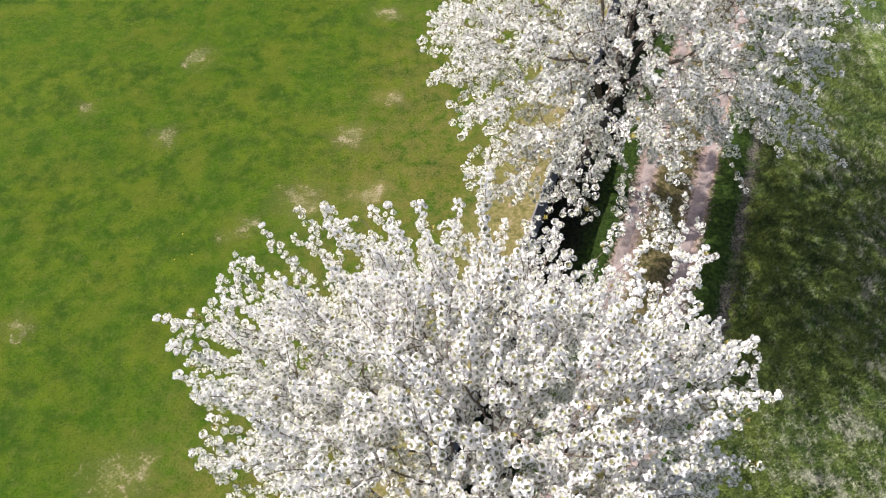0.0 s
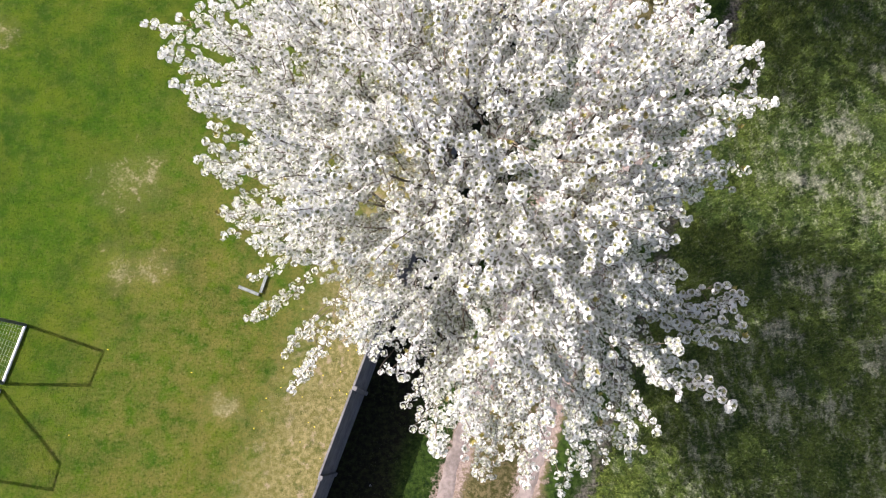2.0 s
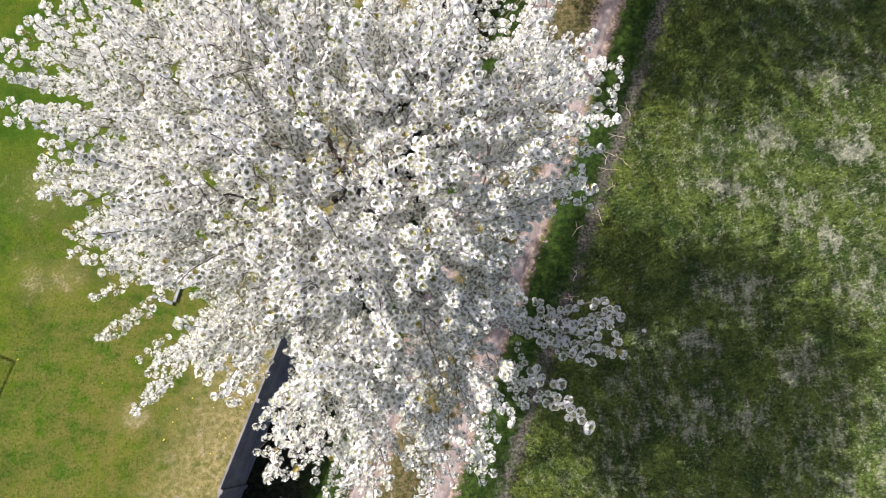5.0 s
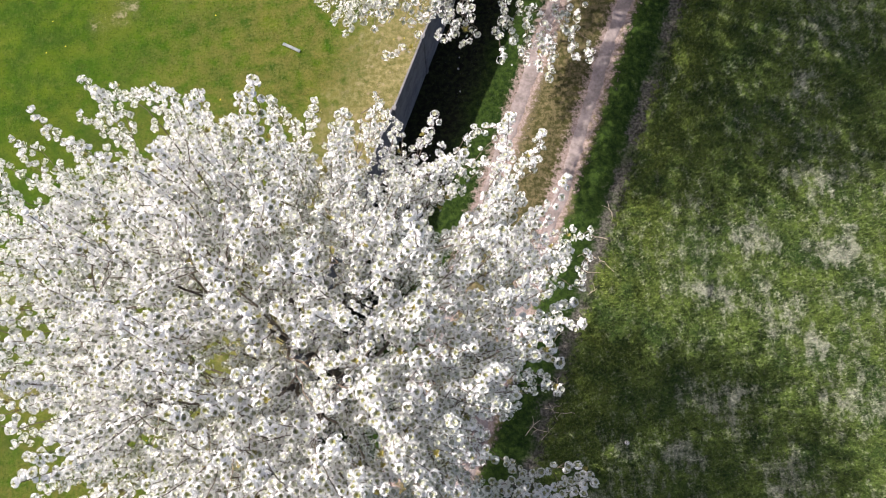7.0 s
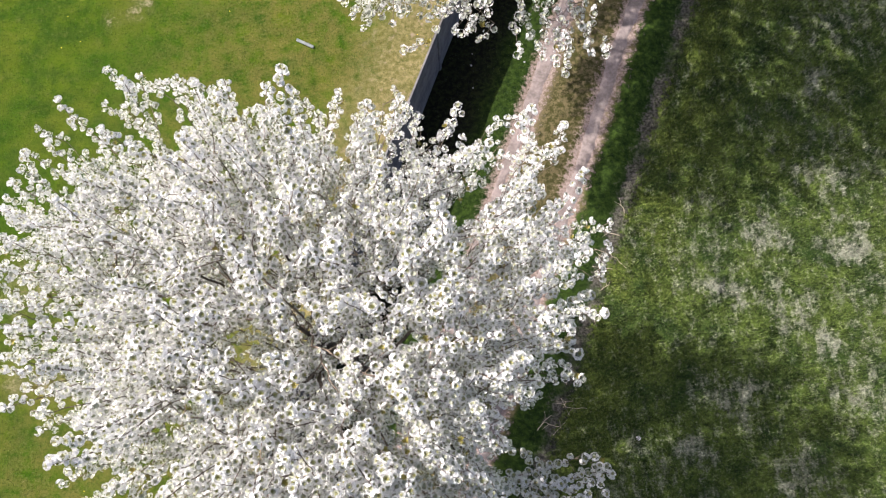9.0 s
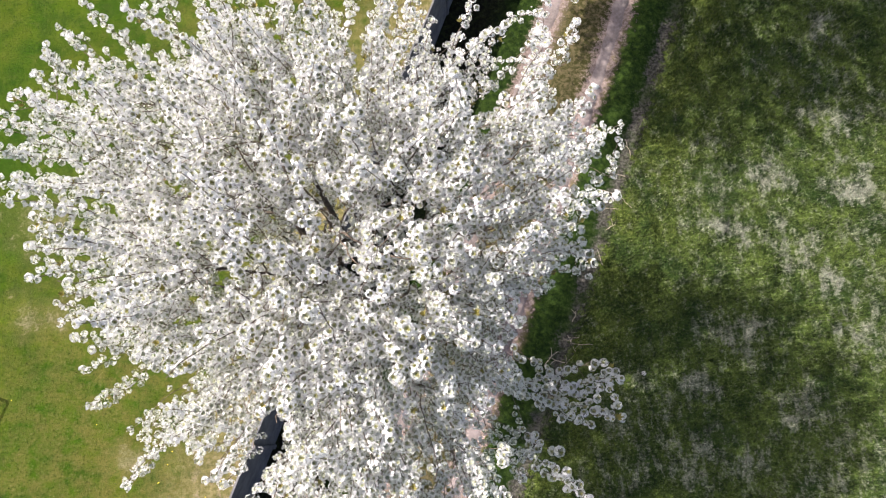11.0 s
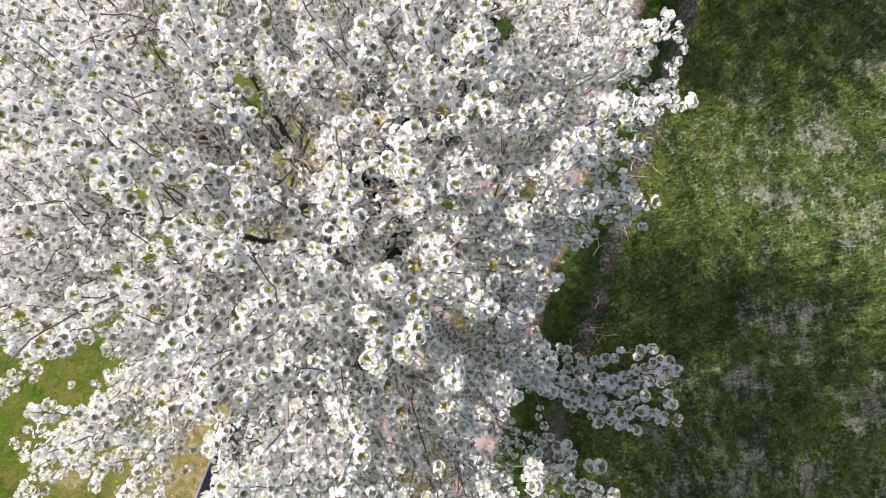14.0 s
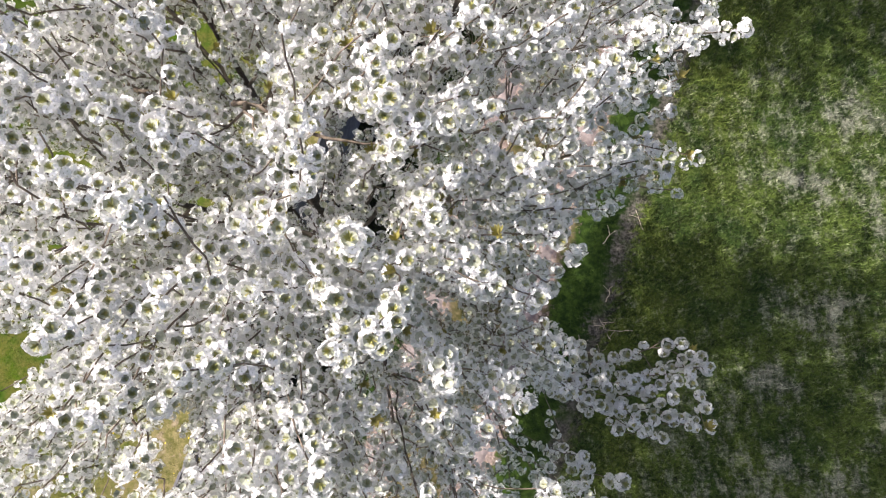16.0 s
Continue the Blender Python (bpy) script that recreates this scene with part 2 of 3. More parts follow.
TURF, BLADE = make_turf(), make_blade()
SAND = make_simple("track_sand", (0.142, 0.120, 0.108), (0.270, 0.228, 0.210), 2.2, 0.95, 0.02)
CONCRETE = make_simple("fence_concrete", (0.105, 0.105, 0.108), (0.190, 0.188, 0.188), 2.5, 0.9, 0.006)
BARK = make_simple("bark", (0.045, 0.035, 0.028), (0.13, 0.105, 0.085), 9.0, 0.9, 0.015)
TWIG = make_simple("twig_bark", (0.085, 0.068, 0.050), (0.23, 0.185, 0.14), 14.0, 0.8, 0.0)
STICK = make_simple("dry_stick", (0.35, 0.30, 0.22), (0.55, 0.48, 0.38), 8.0, 0.85, 0.0)
STONE = make_simple("pale_stone", (0.40, 0.40, 0.40), (0.62, 0.61, 0.60), 18.0, 0.85, 0.006)
WHITE = make_simple("white_paint", (0.72, 0.73, 0.75), (0.84, 0.84, 0.84), 12.0, 0.45, 0.0, spec=0.5)
CHALK = make_simple("weathered_white", (0.11, 0.13, 0.125), (0.21, 0.235, 0.23), 9.0, 0.7, 0.0)
NET = make_simple("net_cord", (0.42, 0.44, 0.40), (0.60, 0.62, 0.58), 20.0, 0.9, 0.0)
STEEL = make_simple("dark_steel", (0.06, 0.07, 0.07), (0.13, 0.14, 0.14), 20.0, 0.5, 0.0, spec=0.5)
YELLOW = make_simple("yellow_petal", (0.62, 0.50, 0.03), (0.75, 0.62, 0.06), 60.0, 0.7, 0.0)
PETAL, LEAF = make_petal(), make_leaf()
BRONZE = make_simple("bronze_leaf", (0.26, 0.24, 0.06), (0.38, 0.34, 0.11), 30.0, 0.5, 0.0)
STALK = make_simple("flower_stalk", (0.30, 0.32, 0.22), (0.48, 0.50, 0.40), 60.0, 0.7, 0.0)


# ---- mesh helpers ----
def mesh_from(name, verts, faces, mats, index=None, smooth=False):
    """A mesh from arrays: faces is an (n, 3) or (n, 4) array."""
    verts, faces = np.asarray(verts, np.float32), np.asarray(faces, np.int32)
    k = faces.shape[1]
    me = bpy.data.meshes.new(name)
    me.vertices.add(len(verts))
    me.vertices.foreach_set("co", verts.ravel())
    me.loops.add(faces.size)
    me.loops.foreach_set("vertex_index", faces.ravel())
    me.polygons.add(len(faces))
    me.polygons.foreach_set("loop_start", np.arange(0, faces.size, k, dtype=np.int32))
    me.polygons.foreach_set("loop_total", np.full(len(faces), k, np.int32))
    if index is not None:
        me.polygons.foreach_set("material_index", np.asarray(index, np.int32))
    me.polygons.foreach_set("use_smooth", np.full(len(faces), smooth))
    for m in mats:
        me.materials.append(m)
    me.update(calc_edges=True)
    return me


def child(name, me, parent, label="", at=None):
    ob = new(name, me)
    ob.parent = parent
    if at is not None:
        ob.matrix_local = at
    return tagged(ob, label) if label else ob


def part(name, bm, mat, parent, label="", at=None):
    me = bpy.data.meshes.new(name)
    bm.to_mesh(me)
    bm.free()
    me.materials.append(mat)
    return child(name, me, parent, label, at)


def box(bm, lo, hi, bevel=0.0):
    r = bmesh.ops.create_cube(bm, size=1.0)
    size, mid = Vector(hi) - Vector(lo), (Vector(hi) + Vector(lo)) / 2
    for v in r["verts"]:
        v.co = Vector((v.co.x * size.x, v.co.y * size.y, v.co.z * size.z)) + mid
    if bevel:
        edges = list({e for v in r["verts"] for e in v.link_edges})
        bmesh.ops.bevel(bm, geom=edges, offset=bevel, segments=1, affect="EDGES")


def tubes(chains, sides=5):
    """Vertices and quads of tapered tubes; a chain is (points, radii)."""
    verts, faces, n = [], [], 0
    ang = np.arange(sides) * 2 * np.pi / sides
    for pts, rad in chains:
        pts, rad = np.asarray(pts, float), np.asarray(rad, float)
        t = np.gradient(pts, axis=0)
        t /= np.linalg.norm(t, axis=1)[:, None] + 1e-9
        ref = np.array([0.31, 0.87, 0.38]) if abs(t[0] @ np.array([0.31, 0.87, 0.38])) < 0.9 else np.array([1.0, 0, 0])
        a = np.cross(t, ref)
        a /= np.linalg.norm(a, axis=1)[:, None] + 1e-9
        b = np.cross(t, a)
        ring = pts[:, None] + rad[:, None, None] * (np.cos(ang)[None, :, None] * a[:, None] + np.sin(ang)[None, :, None] * b[:, None])
        verts.append(ring.reshape(-1, 3))
        k = len(pts)
        i = n + np.arange(k - 1)[:, None] * sides + np.arange(sides)[None]
        j = n + np.arange(k - 1)[:, None] * sides + (np.arange(sides)[None] + 1) % sides
        faces.append(np.stack([i, j, j + sides, i + sides], -1).reshape(-1, 4))
        n += k * sides
    return np.concatenate(verts), np.concatenate(faces)


# ---- ground, wheel tracks, fence ----
def build_ground():
    xs = np.concatenate([[-400, -150, -60, -30, -20], np.arange(-15, 14.01, 0.125), [18, 28, 60, 150, 400]])
    ys = np.concatenate([[-400, -150, -60, -25, -12], np.arange(-7, 25.01, 0.125), [30, 40, 70, 150, 400]])
    gx, gy = np.meshgrid(xs, ys)
    gz = height(gx, gy) * (np.abs(gx) < 16) * (np.abs(gy - 8) < 18)
    n = len(xs)
    i = (np.arange(len(ys) - 1)[:, None] * n + np.arange(n - 1)[None]).ravel()
    me = mesh_from("ground", np.stack([gx, gy, gz], -1).reshape(-1, 3), np.stack([i, i + 1, i + n + 1, i + n], -1), [TURF], smooth=True)
    tagged(new("ground", me), "patchy green turf with dry straw-coloured spots", "ground", kind="structure")


def build_strip(name, u0, half, rough, mat, label, category, v0, v1, lift, seed, gaps=0.0):
    """A worn strip along the fence line with an uneven edge, laid on the ground."""
    noise.seed_set(seed)
    vs = np.arange(v0, v1, 0.08)
    rows = []
    for v in vs:
        mid = u0 + 0.10 * noise.noise(Vector((v * 0.25, 3.1, seed)))
        wide = half * (1 + gaps * noise.noise(Vector((v * 0.35, 9.7, seed))))
        lo = mid - wide - rough * (noise.noise(Vector((v * 1.1, 0.3, seed))) + 0.7 * noise.noise(Vector((v * 5.0, 4.3, seed))))
        hi = mid + wide + rough * (noise.noise(Vector((v * 1.2, 7.3, seed))) + 0.7 * noise.noise(Vector((v * 5.3, 8.3, seed))))
        rows.append([(lo + (hi - lo) * k / 6, v) for k in range(7)])
    uv = np.array(rows).reshape(-1, 2)
    x, y = xy_of(uv[:, 0], uv[:, 1])
    z = height(x, y) + lift
    z[0::7] -= lift + 0.02
    z[6::7] -= lift + 0.02
    i = (np.arange(len(vs) - 1)[:, None] * 7 + np.arange(6)[None]).ravel()
    me = mesh_from(name, np.stack([x, y, z], -1), np.stack([i, i + 1, i + 8, i + 7], -1), [mat], smooth=True)
    noise.seed_set(1)
    return tagged(new(name, me), label, category, kind="structure")


build_ground()
build_strip("road", 2.27, 0.17, 0.10, SAND, "pinkish sandy wheel rut of a farm track", "dirt track", -6, 32, 0.016, 11, 0.25)
build_strip("road", 3.76, 0.17, 0.08, SAND, "pinkish sandy wheel rut of a farm track", "dirt track", -6, 32, 0.016, 23, 0.25)


def build_fence():
    top = new("panel_fence")
    tagged(top, "grey concrete panel fence standing between lawn and track", "fence", kind="structure")
    base = Matrix.Translation((F0.x, F0.y, 0)) @ Matrix.Rotation(math.atan2(DIR.y, DIR.x), 4, "Z")
    top.matrix_world = base
    pitch, panel_me, post_me = 1.72, None, None
    for k in range(-4, 17):
        v = 0.2 + k * pitch
        if panel_me is None:
            bm = bmesh.new()
            box(bm, (0.04, -0.022, -0.1), (pitch - 0.04, 0.022, FENCE_H), 0.006)
            ob = part("panel", bm, CONCRETE, top, at=Matrix.Translation((v, 0.0, 0)))
            panel_me = ob.data
            bm = bmesh.new()
            box(bm, (-0.045, -0.060, -0.2), (0.045, 0.032, FENCE_H - 0.012), 0.010)
            post_me = part("post", bm, CONCRETE, top, at=Matrix.Translation((v, 0, 0))).data
        else:
            lean = Matrix.Rotation(radians(random.uniform(-0.5, 0.5)), 4, "X") @ Matrix.Rotation(radians(random.uniform(-0.25, 0.25)), 4, "Z")
            child("panel", panel_me, top, at=Matrix.Translation((v, random.uniform(-0.012, 0.012), random.uniform(-0.015, 0.01))) @ lean)
            child("post", post_me, top, at=Matrix.Translation((v, 0, random.uniform(-0.01, 0.02))))


build_fence()


# ---- blossom clusters ----
def flower(rng, at, axis, size, fine, cupped=0.32):
    """Five cupped, notched petals round a small green eye, as triangles. Returns triangles and material indices."""
    axis = axis / np.linalg.norm(axis)
    a = np.cross(axis, rng.normal(size=3))
    a /= np.linalg.norm(a)
    b = np.cross(axis, a)
    tris, index = [], []
    cup = rng.uniform(-0.05, cupped)
    for k in range(5):
        w = k * 1.2566 + rng.normal() * 0.14
        mid, side = np.cos(w) * a + np.sin(w) * b, -np.sin(w) * a + np.cos(w) * b
        lift, reach = cup + rng.uniform(-0.15, 0.15), size * rng.uniform(0.82, 1.15)
        if fine:
            tip = at + reach * (mid + lift * axis)
            left = at + reach * (0.68 * mid + 0.52 * side + 0.35 * lift * axis)
            right = at + reach * (0.68 * mid - 0.52 * side + 0.35 * lift * axis)
            tris += [[at, right, tip], [at, tip, left]]
            index += [0, 0]
        else:
            tris.append([at, at + reach * (0.92 * mid - 0.50 * side + lift * axis), at + reach * (0.92 * mid + 0.50 * side + lift * axis)])
            index.append(0)
    if fine:
        tris.append([at + 0.14 * size * axis + 0.24 * size * (np.cos(q) * a + np.sin(q) * b) for q in (0, 2.09, 4.19)])
        index.append(2)
    return tris, index


def cluster(seed, flowers, leaves, fine, big=1.0, slim=0.0050, bowl=True, petal=1.0):
    """A globe of blossom about 0.11 m across: flowers that face outwards all round, an open hollow on top with pale stalks
    in it, and a tuft of young leaves in the hollow; its axis is z. Triangles (n, 3, 3) and material indices."""
    rng = np.random.default_rng(seed)
    tris, index = [], []
    turn, squash, lean = rng.uniform(0, 6.28), rng.uniform(0.82, 1.0), rng.normal(size=2) * 0.006
    for k in range(flowers):
        w = turn + k * 2.39996 + rng.normal() * 0.18
        high = math.sin(math.radians(32)) - (k + rng.uniform(0.1, 0.9)) / flowers * 1.16
        flat = math.sqrt(max(0.0, 1 - high * high))
        way = np.array([np.cos(w) * flat, np.sin(w) * flat, high])
        at = way * 0.045 * rng.uniform(0.93, 1.07) * np.array([1, squash, 0.9]) + np.array([*lean, 0])
        t, i = flower(rng, at, way + rng.normal(size=3) * 0.18, petal * rng.uniform(0.0140, 0.0195), fine)
        tris += t
        index += i
    if bowl:
        ring = [np.array([np.cos(turn + q * 1.0472), np.sin(turn + q * 1.0472) * squash, 0]) * rng.uniform(0.027, 0.033) + np.array([0, 0, rng.uniform(0.008, 0.016)]) for q in range(6)]
        for q in range(6):
            tris.append([np.array([0, 0, -0.010]), ring[q], ring[(q + 1) % 6]])
            index.append(2)
    for k in range(leaves):
        w = (k + rng.uniform(-0.3, 0.3)) * 6.283 / leaves
        out, side = np.array([np.cos(w), np.sin(w), 0]), np.array([-np.sin(w), np.cos(w), 0])
        low = np.array([0, 0, -0.008])
        tip = (out * rng.uniform(0.008, 0.026) + np.array([0, 0, rng.uniform(0.016, 0.038)])) * big
        mid = 0.55 * tip + 0.45 * low + np.array([0, 0, 0.004])
        tris += [[low, mid - side * slim * big, tip], [low, tip, mid + side * slim * big]]
        index += [1, 1]
    return np.array(tris), np.array(index)


FINE = [cluster(100 + k, f, l, True) for k, (f, l) in enumerate(((32, 11), (30, 12), (33, 9), (31, 5), (34, 10), (28, 8)))]
RICH = [cluster(150 + k, f, l, False, petal=1.12) for k, (f, l) in enumerate(((18, 5), (17, 1), (19, 0), (19, 2), (17, 5), (18, 0), (16, 3), (20, 0)))]
SMALL = [cluster(160 + k, f, l, False, petal=1.25) for k, (f, l) in enumerate(((10, 2), (9, 0), (11, 0), (10, 2), (9, 0), (10, 0)))]
LEAFY = [cluster(180 + k, 2, 15, False, 2.0, 0.0045, False) for k in range(3)]
PLAIN = [cluster(200 + k, 9, k % 2, False, petal=1.3) for k in range(5)]
BLOOM = [PETAL, LEAF, STALK]
BUDS = [PETAL, BRONZE, STALK]


def frames_of(axes, rng):
    """Turns whose z lies along each axis, with a random spin."""
    z = axes / np.linalg.norm(axes, axis=1)[:, None]
    x = np.cross(z, rng.normal(size=z.shape))
    x /= np.linalg.norm(x, axis=1)[:, None]
    return np.stack([x, np.cross(z, x), z], -1)


def joined_clusters(name, kinds, at, axes, sizes, rng, mats=None):
    turns = frames_of(axes, rng)
    pick = rng.integers(0, len(kinds), len(at))
    verts, index = [], []
    for k, (tris, slots) in enumerate(kinds):
        some = pick == k
        p = np.einsum("nij,mj->nmi", turns[some], tris.reshape(-1, 3)) * sizes[some][:, None, None] + at[some][:, None]
        verts.append(p.reshape(-1, 3))
        index.append(np.tile(slots, some.sum()))
    verts = np.concatenate(verts)
    return mesh_from(name, verts, np.arange(len(verts)).reshape(-1, 3), mats or BLOOM, np.concatenate(index))


# ---- trees ----
def way_of(v):
    return v / (np.linalg.norm(v) + 1e-9)


def bezier(a, b, c, n):
    t = np.linspace(0, 1, n)[:, None]
    return (1 - t) ** 2 * a + 2 * t * (1 - t) * b + t**2 * c


def grow(seed, base, fork, limbs, scaffold, shoots):
    """A skeleton: node places, parents, and chains (lists of nodes): the trunk first, then limbs through their bends, then branches
    by nearness, then the flowering shoots, whose chains are listed apart. A shoot is (start, tip)."""
    rng = np.random.default_rng(seed)
    pos, parent, count, chains, flowering = np.zeros((80000, 3)), np.zeros(80000, int), 1, [], []
    way = np.zeros((80000, 3))
    base, fork = np.array(base, float), np.array(fork, float)
    pos[0], parent[0] = base, -1

    def run(start, pts):
        nonlocal count
        n = len(pts)
        ids = [start, *range(count, count + n)]
        pos[count : count + n], parent[count : count + n] = pts, ids[:-1]
        step_way = pos[ids[1:]] - pos[ids[:-1]]
        way[count : count + n] = step_way / (np.linalg.norm(step_way, axis=1)[:, None] + 1e-9)
        count += n
        chains.append(ids)
        return ids

    trunk = run(0, bezier(base, (base + fork) / 2 + np.array([0.10, -0.06, 0]), fork, 14)[1:])
    for k, (bend, end) in enumerate(limbs):
        bend, end = np.array(bend, float), np.array(end, float)
        start = trunk[-1 - (k % 5)]
        p0 = pos[start].copy()
        n = int(np.linalg.norm(end - p0) / 0.15) + 3
        # the curve passes through the bend at its middle
        pts = bezier(p0, 2 * bend - (p0 + end) / 2, end, n)[1:]
        pts[:-1] += np.cumsum(rng.normal(size=(len(pts) - 1, 3)) * 0.010, axis=0)
        run(start, pts)
    first = len(trunk)

    def attach(t, wiggle):
        here, par = pos[:count], way[:count]
        off = t - here
        dist = np.linalg.norm(off, axis=1) + 1e-9
        out = t - fork - np.array([0, 0, 1.2])
        out /= np.linalg.norm(out)
        score = dist * (1.95 - 0.45 * (off * par).sum(1) / dist - 0.9 * (off @ out) / dist) + (dist < 0.12) * 1.0
        score[:first] = 1e9
        best = int(np.argmin(score))
        d = dist[best]
        mid = here[best] + par[best] * d * 0.16 + off[best] * 0.38 + np.array([0, 0, -0.04 * d])
        pts = bezier(here[best].copy(), mid, t, max(3, int(d / 0.10) + 1))[1:]
        pts += np.cumsum(rng.normal(size=pts.shape) * wiggle, axis=0)
        return run(best, pts)

    for t in scaffold:
        attach(t, 0.020)
    order = np.argsort([np.linalg.norm(a - fork) + rng.normal() * 0.25 for a, _ in shoots])
    for k in order:
        a, b = shoots[k]
        stem = attach(a, 0.010)
        p0 = pos[stem[-1]].copy()
        length = np.linalg.norm(b - p0)
        sag = (p0 + b) / 2 + rng.normal(size=3) * 0.05 * length + np.array([0, 0, -0.07 * length])
        pts = bezier(p0, sag, b, max(4, int(length / 0.08) + 1))[1:]
        flowering.append(run(stem[-1], pts + np.cumsum(rng.normal(size=pts.shape) * 0.007, axis=0)))
    pos, parent = pos[:count], parent[:count]
    load = np.zeros(count)
    load[np.bincount(parent[1:], minlength=count) == 0] = 1
    for k in range(count - 1, 0, -1):
        load[parent[k]] += load[k]
    return pos, parent, chains, load, flowering


def shoots_to(rng, tips, heart, reach, rise, stray=0.28):
    """Straight young shoots that end at the tips and point away from the crown's heart."""
    out = []
    for tip in tips:
        way = tip - np.array(heart)
        way = way / np.linalg.norm(way) + rng.normal(size=3) * stray + np.array([0, 0, rise])
        way /= np.linalg.norm(way)
        out.append((tip - way * rng.uniform(*reach), tip))
    return out


def fans_at(rng, places, heart, many, reach, rise):
    """At each place a fan of shoots that spring from one branch end, with gaps between the fans."""
    out = []
    for p in places:
        axis = way_of(p - np.array(heart))
        root = p - axis * 0.34
        for _ in range(rng.integers(many - 2, many + 3)):
            way = way_of(axis + rng.normal(size=3) * 0.40 + np.array([0, 0, rise]))
            begin = root + rng.normal(size=3) * 0.07
            out.append((begin, begin + way * rng.uniform(*reach)))
    return out


def crown_targets(rng, count, centre, radii, lift, profile, core, apart=0.0, lean=(0.0, 0.0)):
    """Shoot tips inside a crown: radii by compass angle (degrees, metres), profile (height, share of the radius)."""
    ang = np.radians([a for a, _ in radii])
    rad = np.array([r for _, r in radii])
    zs, share = np.array([p[0] for p in profile]), np.array([p[1] for p in profile])
    out = []
    while len(out) < count:
        z = rng.uniform(zs[0], zs[-1])
        w = rng.uniform(0, 2 * np.pi)
        r = np.interp(w, ang, rad, period=2 * np.pi)
        edge = r * np.interp(z, zs, share)
        f = rng.uniform(core**2.4, 1.0) ** (1 / 2.4)
        if rng.uniform() > edge / 4.2:
            continue
        if lean[0] and z < 7.6 and f < 0.70 and rng.uniform() < (0.30 if np.cos(w) < -0.4 else 0.55):
            continue
        one = np.array((centre[0] + lean[0] * (z - 6.5) + np.cos(w) * edge * f, centre[1] + lean[1] * (z - 6.5) + np.sin(w) * edge * f, z + lift * rng.normal()))
        if apart and out and rng.uniform() < 0.93 and ((np.array(out) - one) ** 2).sum(1).min() < apart**2:
            continue
        out.append(one)
    return np.array(out)


def build_tree(name, label, seed, base, fork, limbs, scaffold, shoots, kinds, spacing, single, trunk_r, size, apart=0.086):
    rng = np.random.default_rng(seed + 5)
    top = tagged(new(name), label, "tree", group="blossoming trees along the track")
    top.location = base
    shift = np.array(base, float)
    pos, parent, chains, load, flowering = grow(seed, base, fork, limbs, scaffold, shoots)
    thick = 0.0032 + trunk_r * (load / load.max()) ** 0.58
    n_limbs = len(limbs)
    local = pos - shift

    def tube_part(title, some, sides, mat, text="", kind=""):
        rows = []
        for ids in some:
            r = thick[ids].copy()
            if len(ids) > 1:
                r[0] = min(r[0], r[1] * 1.15)
            rows.append((local[ids], r))
        v, f = tubes(rows, sides)
        ob = child(title, mesh_from(title, v, f, [mat], smooth=True), top, text)
        return tagged(ob, kind=kind) if kind else ob

    thick[chains[0][:3]] *= np.array([1.5, 1.25, 1.1])
    tube_part("trunk", chains[:1], 14, BARK, "dark ringed cherry bark")
    for ids in chains[1 : 1 + n_limbs]:
        tube_part("limb", [ids], 8, BARK)
    rest = chains[1 + n_limbs :]
    stout = [c for c in rest if thick[c].max() > 0.014]
    slim = [c for c in rest if thick[c].max() <= 0.014]
    for ids in stout[:160]:
        tube_part("branch", [ids], 6, TWIG)
    tube_part("twig", slim + stout[160:], 3, TWIG, "thin grey-brown flowering shoots", "stuff")
    # blossom crowds round the young shoots and sits here and there on the older wood
    at, axes, sizes = [], [], []

    def place(a, b, spur):
        line = pos[b] - pos[a]
        gap = np.linalg.norm(line)
        line = line / (gap + 1e-9)
        side = rng.normal(size=3) + np.array([0, 0, 0.25])
        side -= line * (side @ line) * 0.85
        side /= np.linalg.norm(side)
        at.append(pos[a] + line * gap * rng.uniform() + side * (rng.uniform(*spur) + thick[b]))
        axes.append(0.62 * side + np.array([0, 0, 0.62]) + 0.15 * line)
        sizes.append(size * rng.uniform(0.72, 1.12))

    young = {ids[-1] for ids in flowering}
    for ids in chains[1:]:
        full = ids[-1] in young
        for a, b in zip(ids[:-1], ids[1:]):
            if thick[b] > 0.030:
                continue
            gap = np.linalg.norm(pos[b] - pos[a])
            for _ in range(int(gap / spacing * (1.0 if full else 0.22) + rng.uniform())):
                place(a, b, (0.025, 0.060) if full else (0.03, 0.09))
        if full:
            at.append(pos[ids[-1]])
            axes.append(0.8 * way_of(pos[ids[-1]] - pos[parent[ids[-1]]]) + np.array([0, 0, 0.45]))
            sizes.append(size * rng.uniform(0.95, 1.35))
    at, axes, sizes = np.array(at) - shift, np.array(axes), np.array(sizes)
    if single:
        sizes *= np.where((at[:, 0] + shift[0] > 2.05) & (at[:, 2] < 6.9), 1.3, 1.0)
    # clusters crowd but do not sit in one another
    cells, keep = {}, []
    for n in np.argsort(-sizes):
        p, room = at[n], apart * sizes[n]
        c = tuple((p // 0.12).astype(int))
        near = [q for i in (-1, 0, 1) for j in (-1, 0, 1) for k in (-1, 0, 1) for q in cells.get((c[0] + i, c[1] + j, c[2] + k), ())]
        if all((p[0] - q[0]) ** 2 + (p[1] - q[1]) ** 2 + (p[2] - q[2]) ** 2 > room * room for q in near):
            cells.setdefault(c, []).append(p.tolist())
            keep.append(n)
    at, axes, sizes = at[keep], axes[keep], sizes[keep]
    order = np.argsort(-at[:, 2])
    alone, joined = order[:single], order[single:]
    leafy = rng.permutation(joined)[: int(0.016 * len(at))]
    joined = np.setdiff1d(joined, leafy)
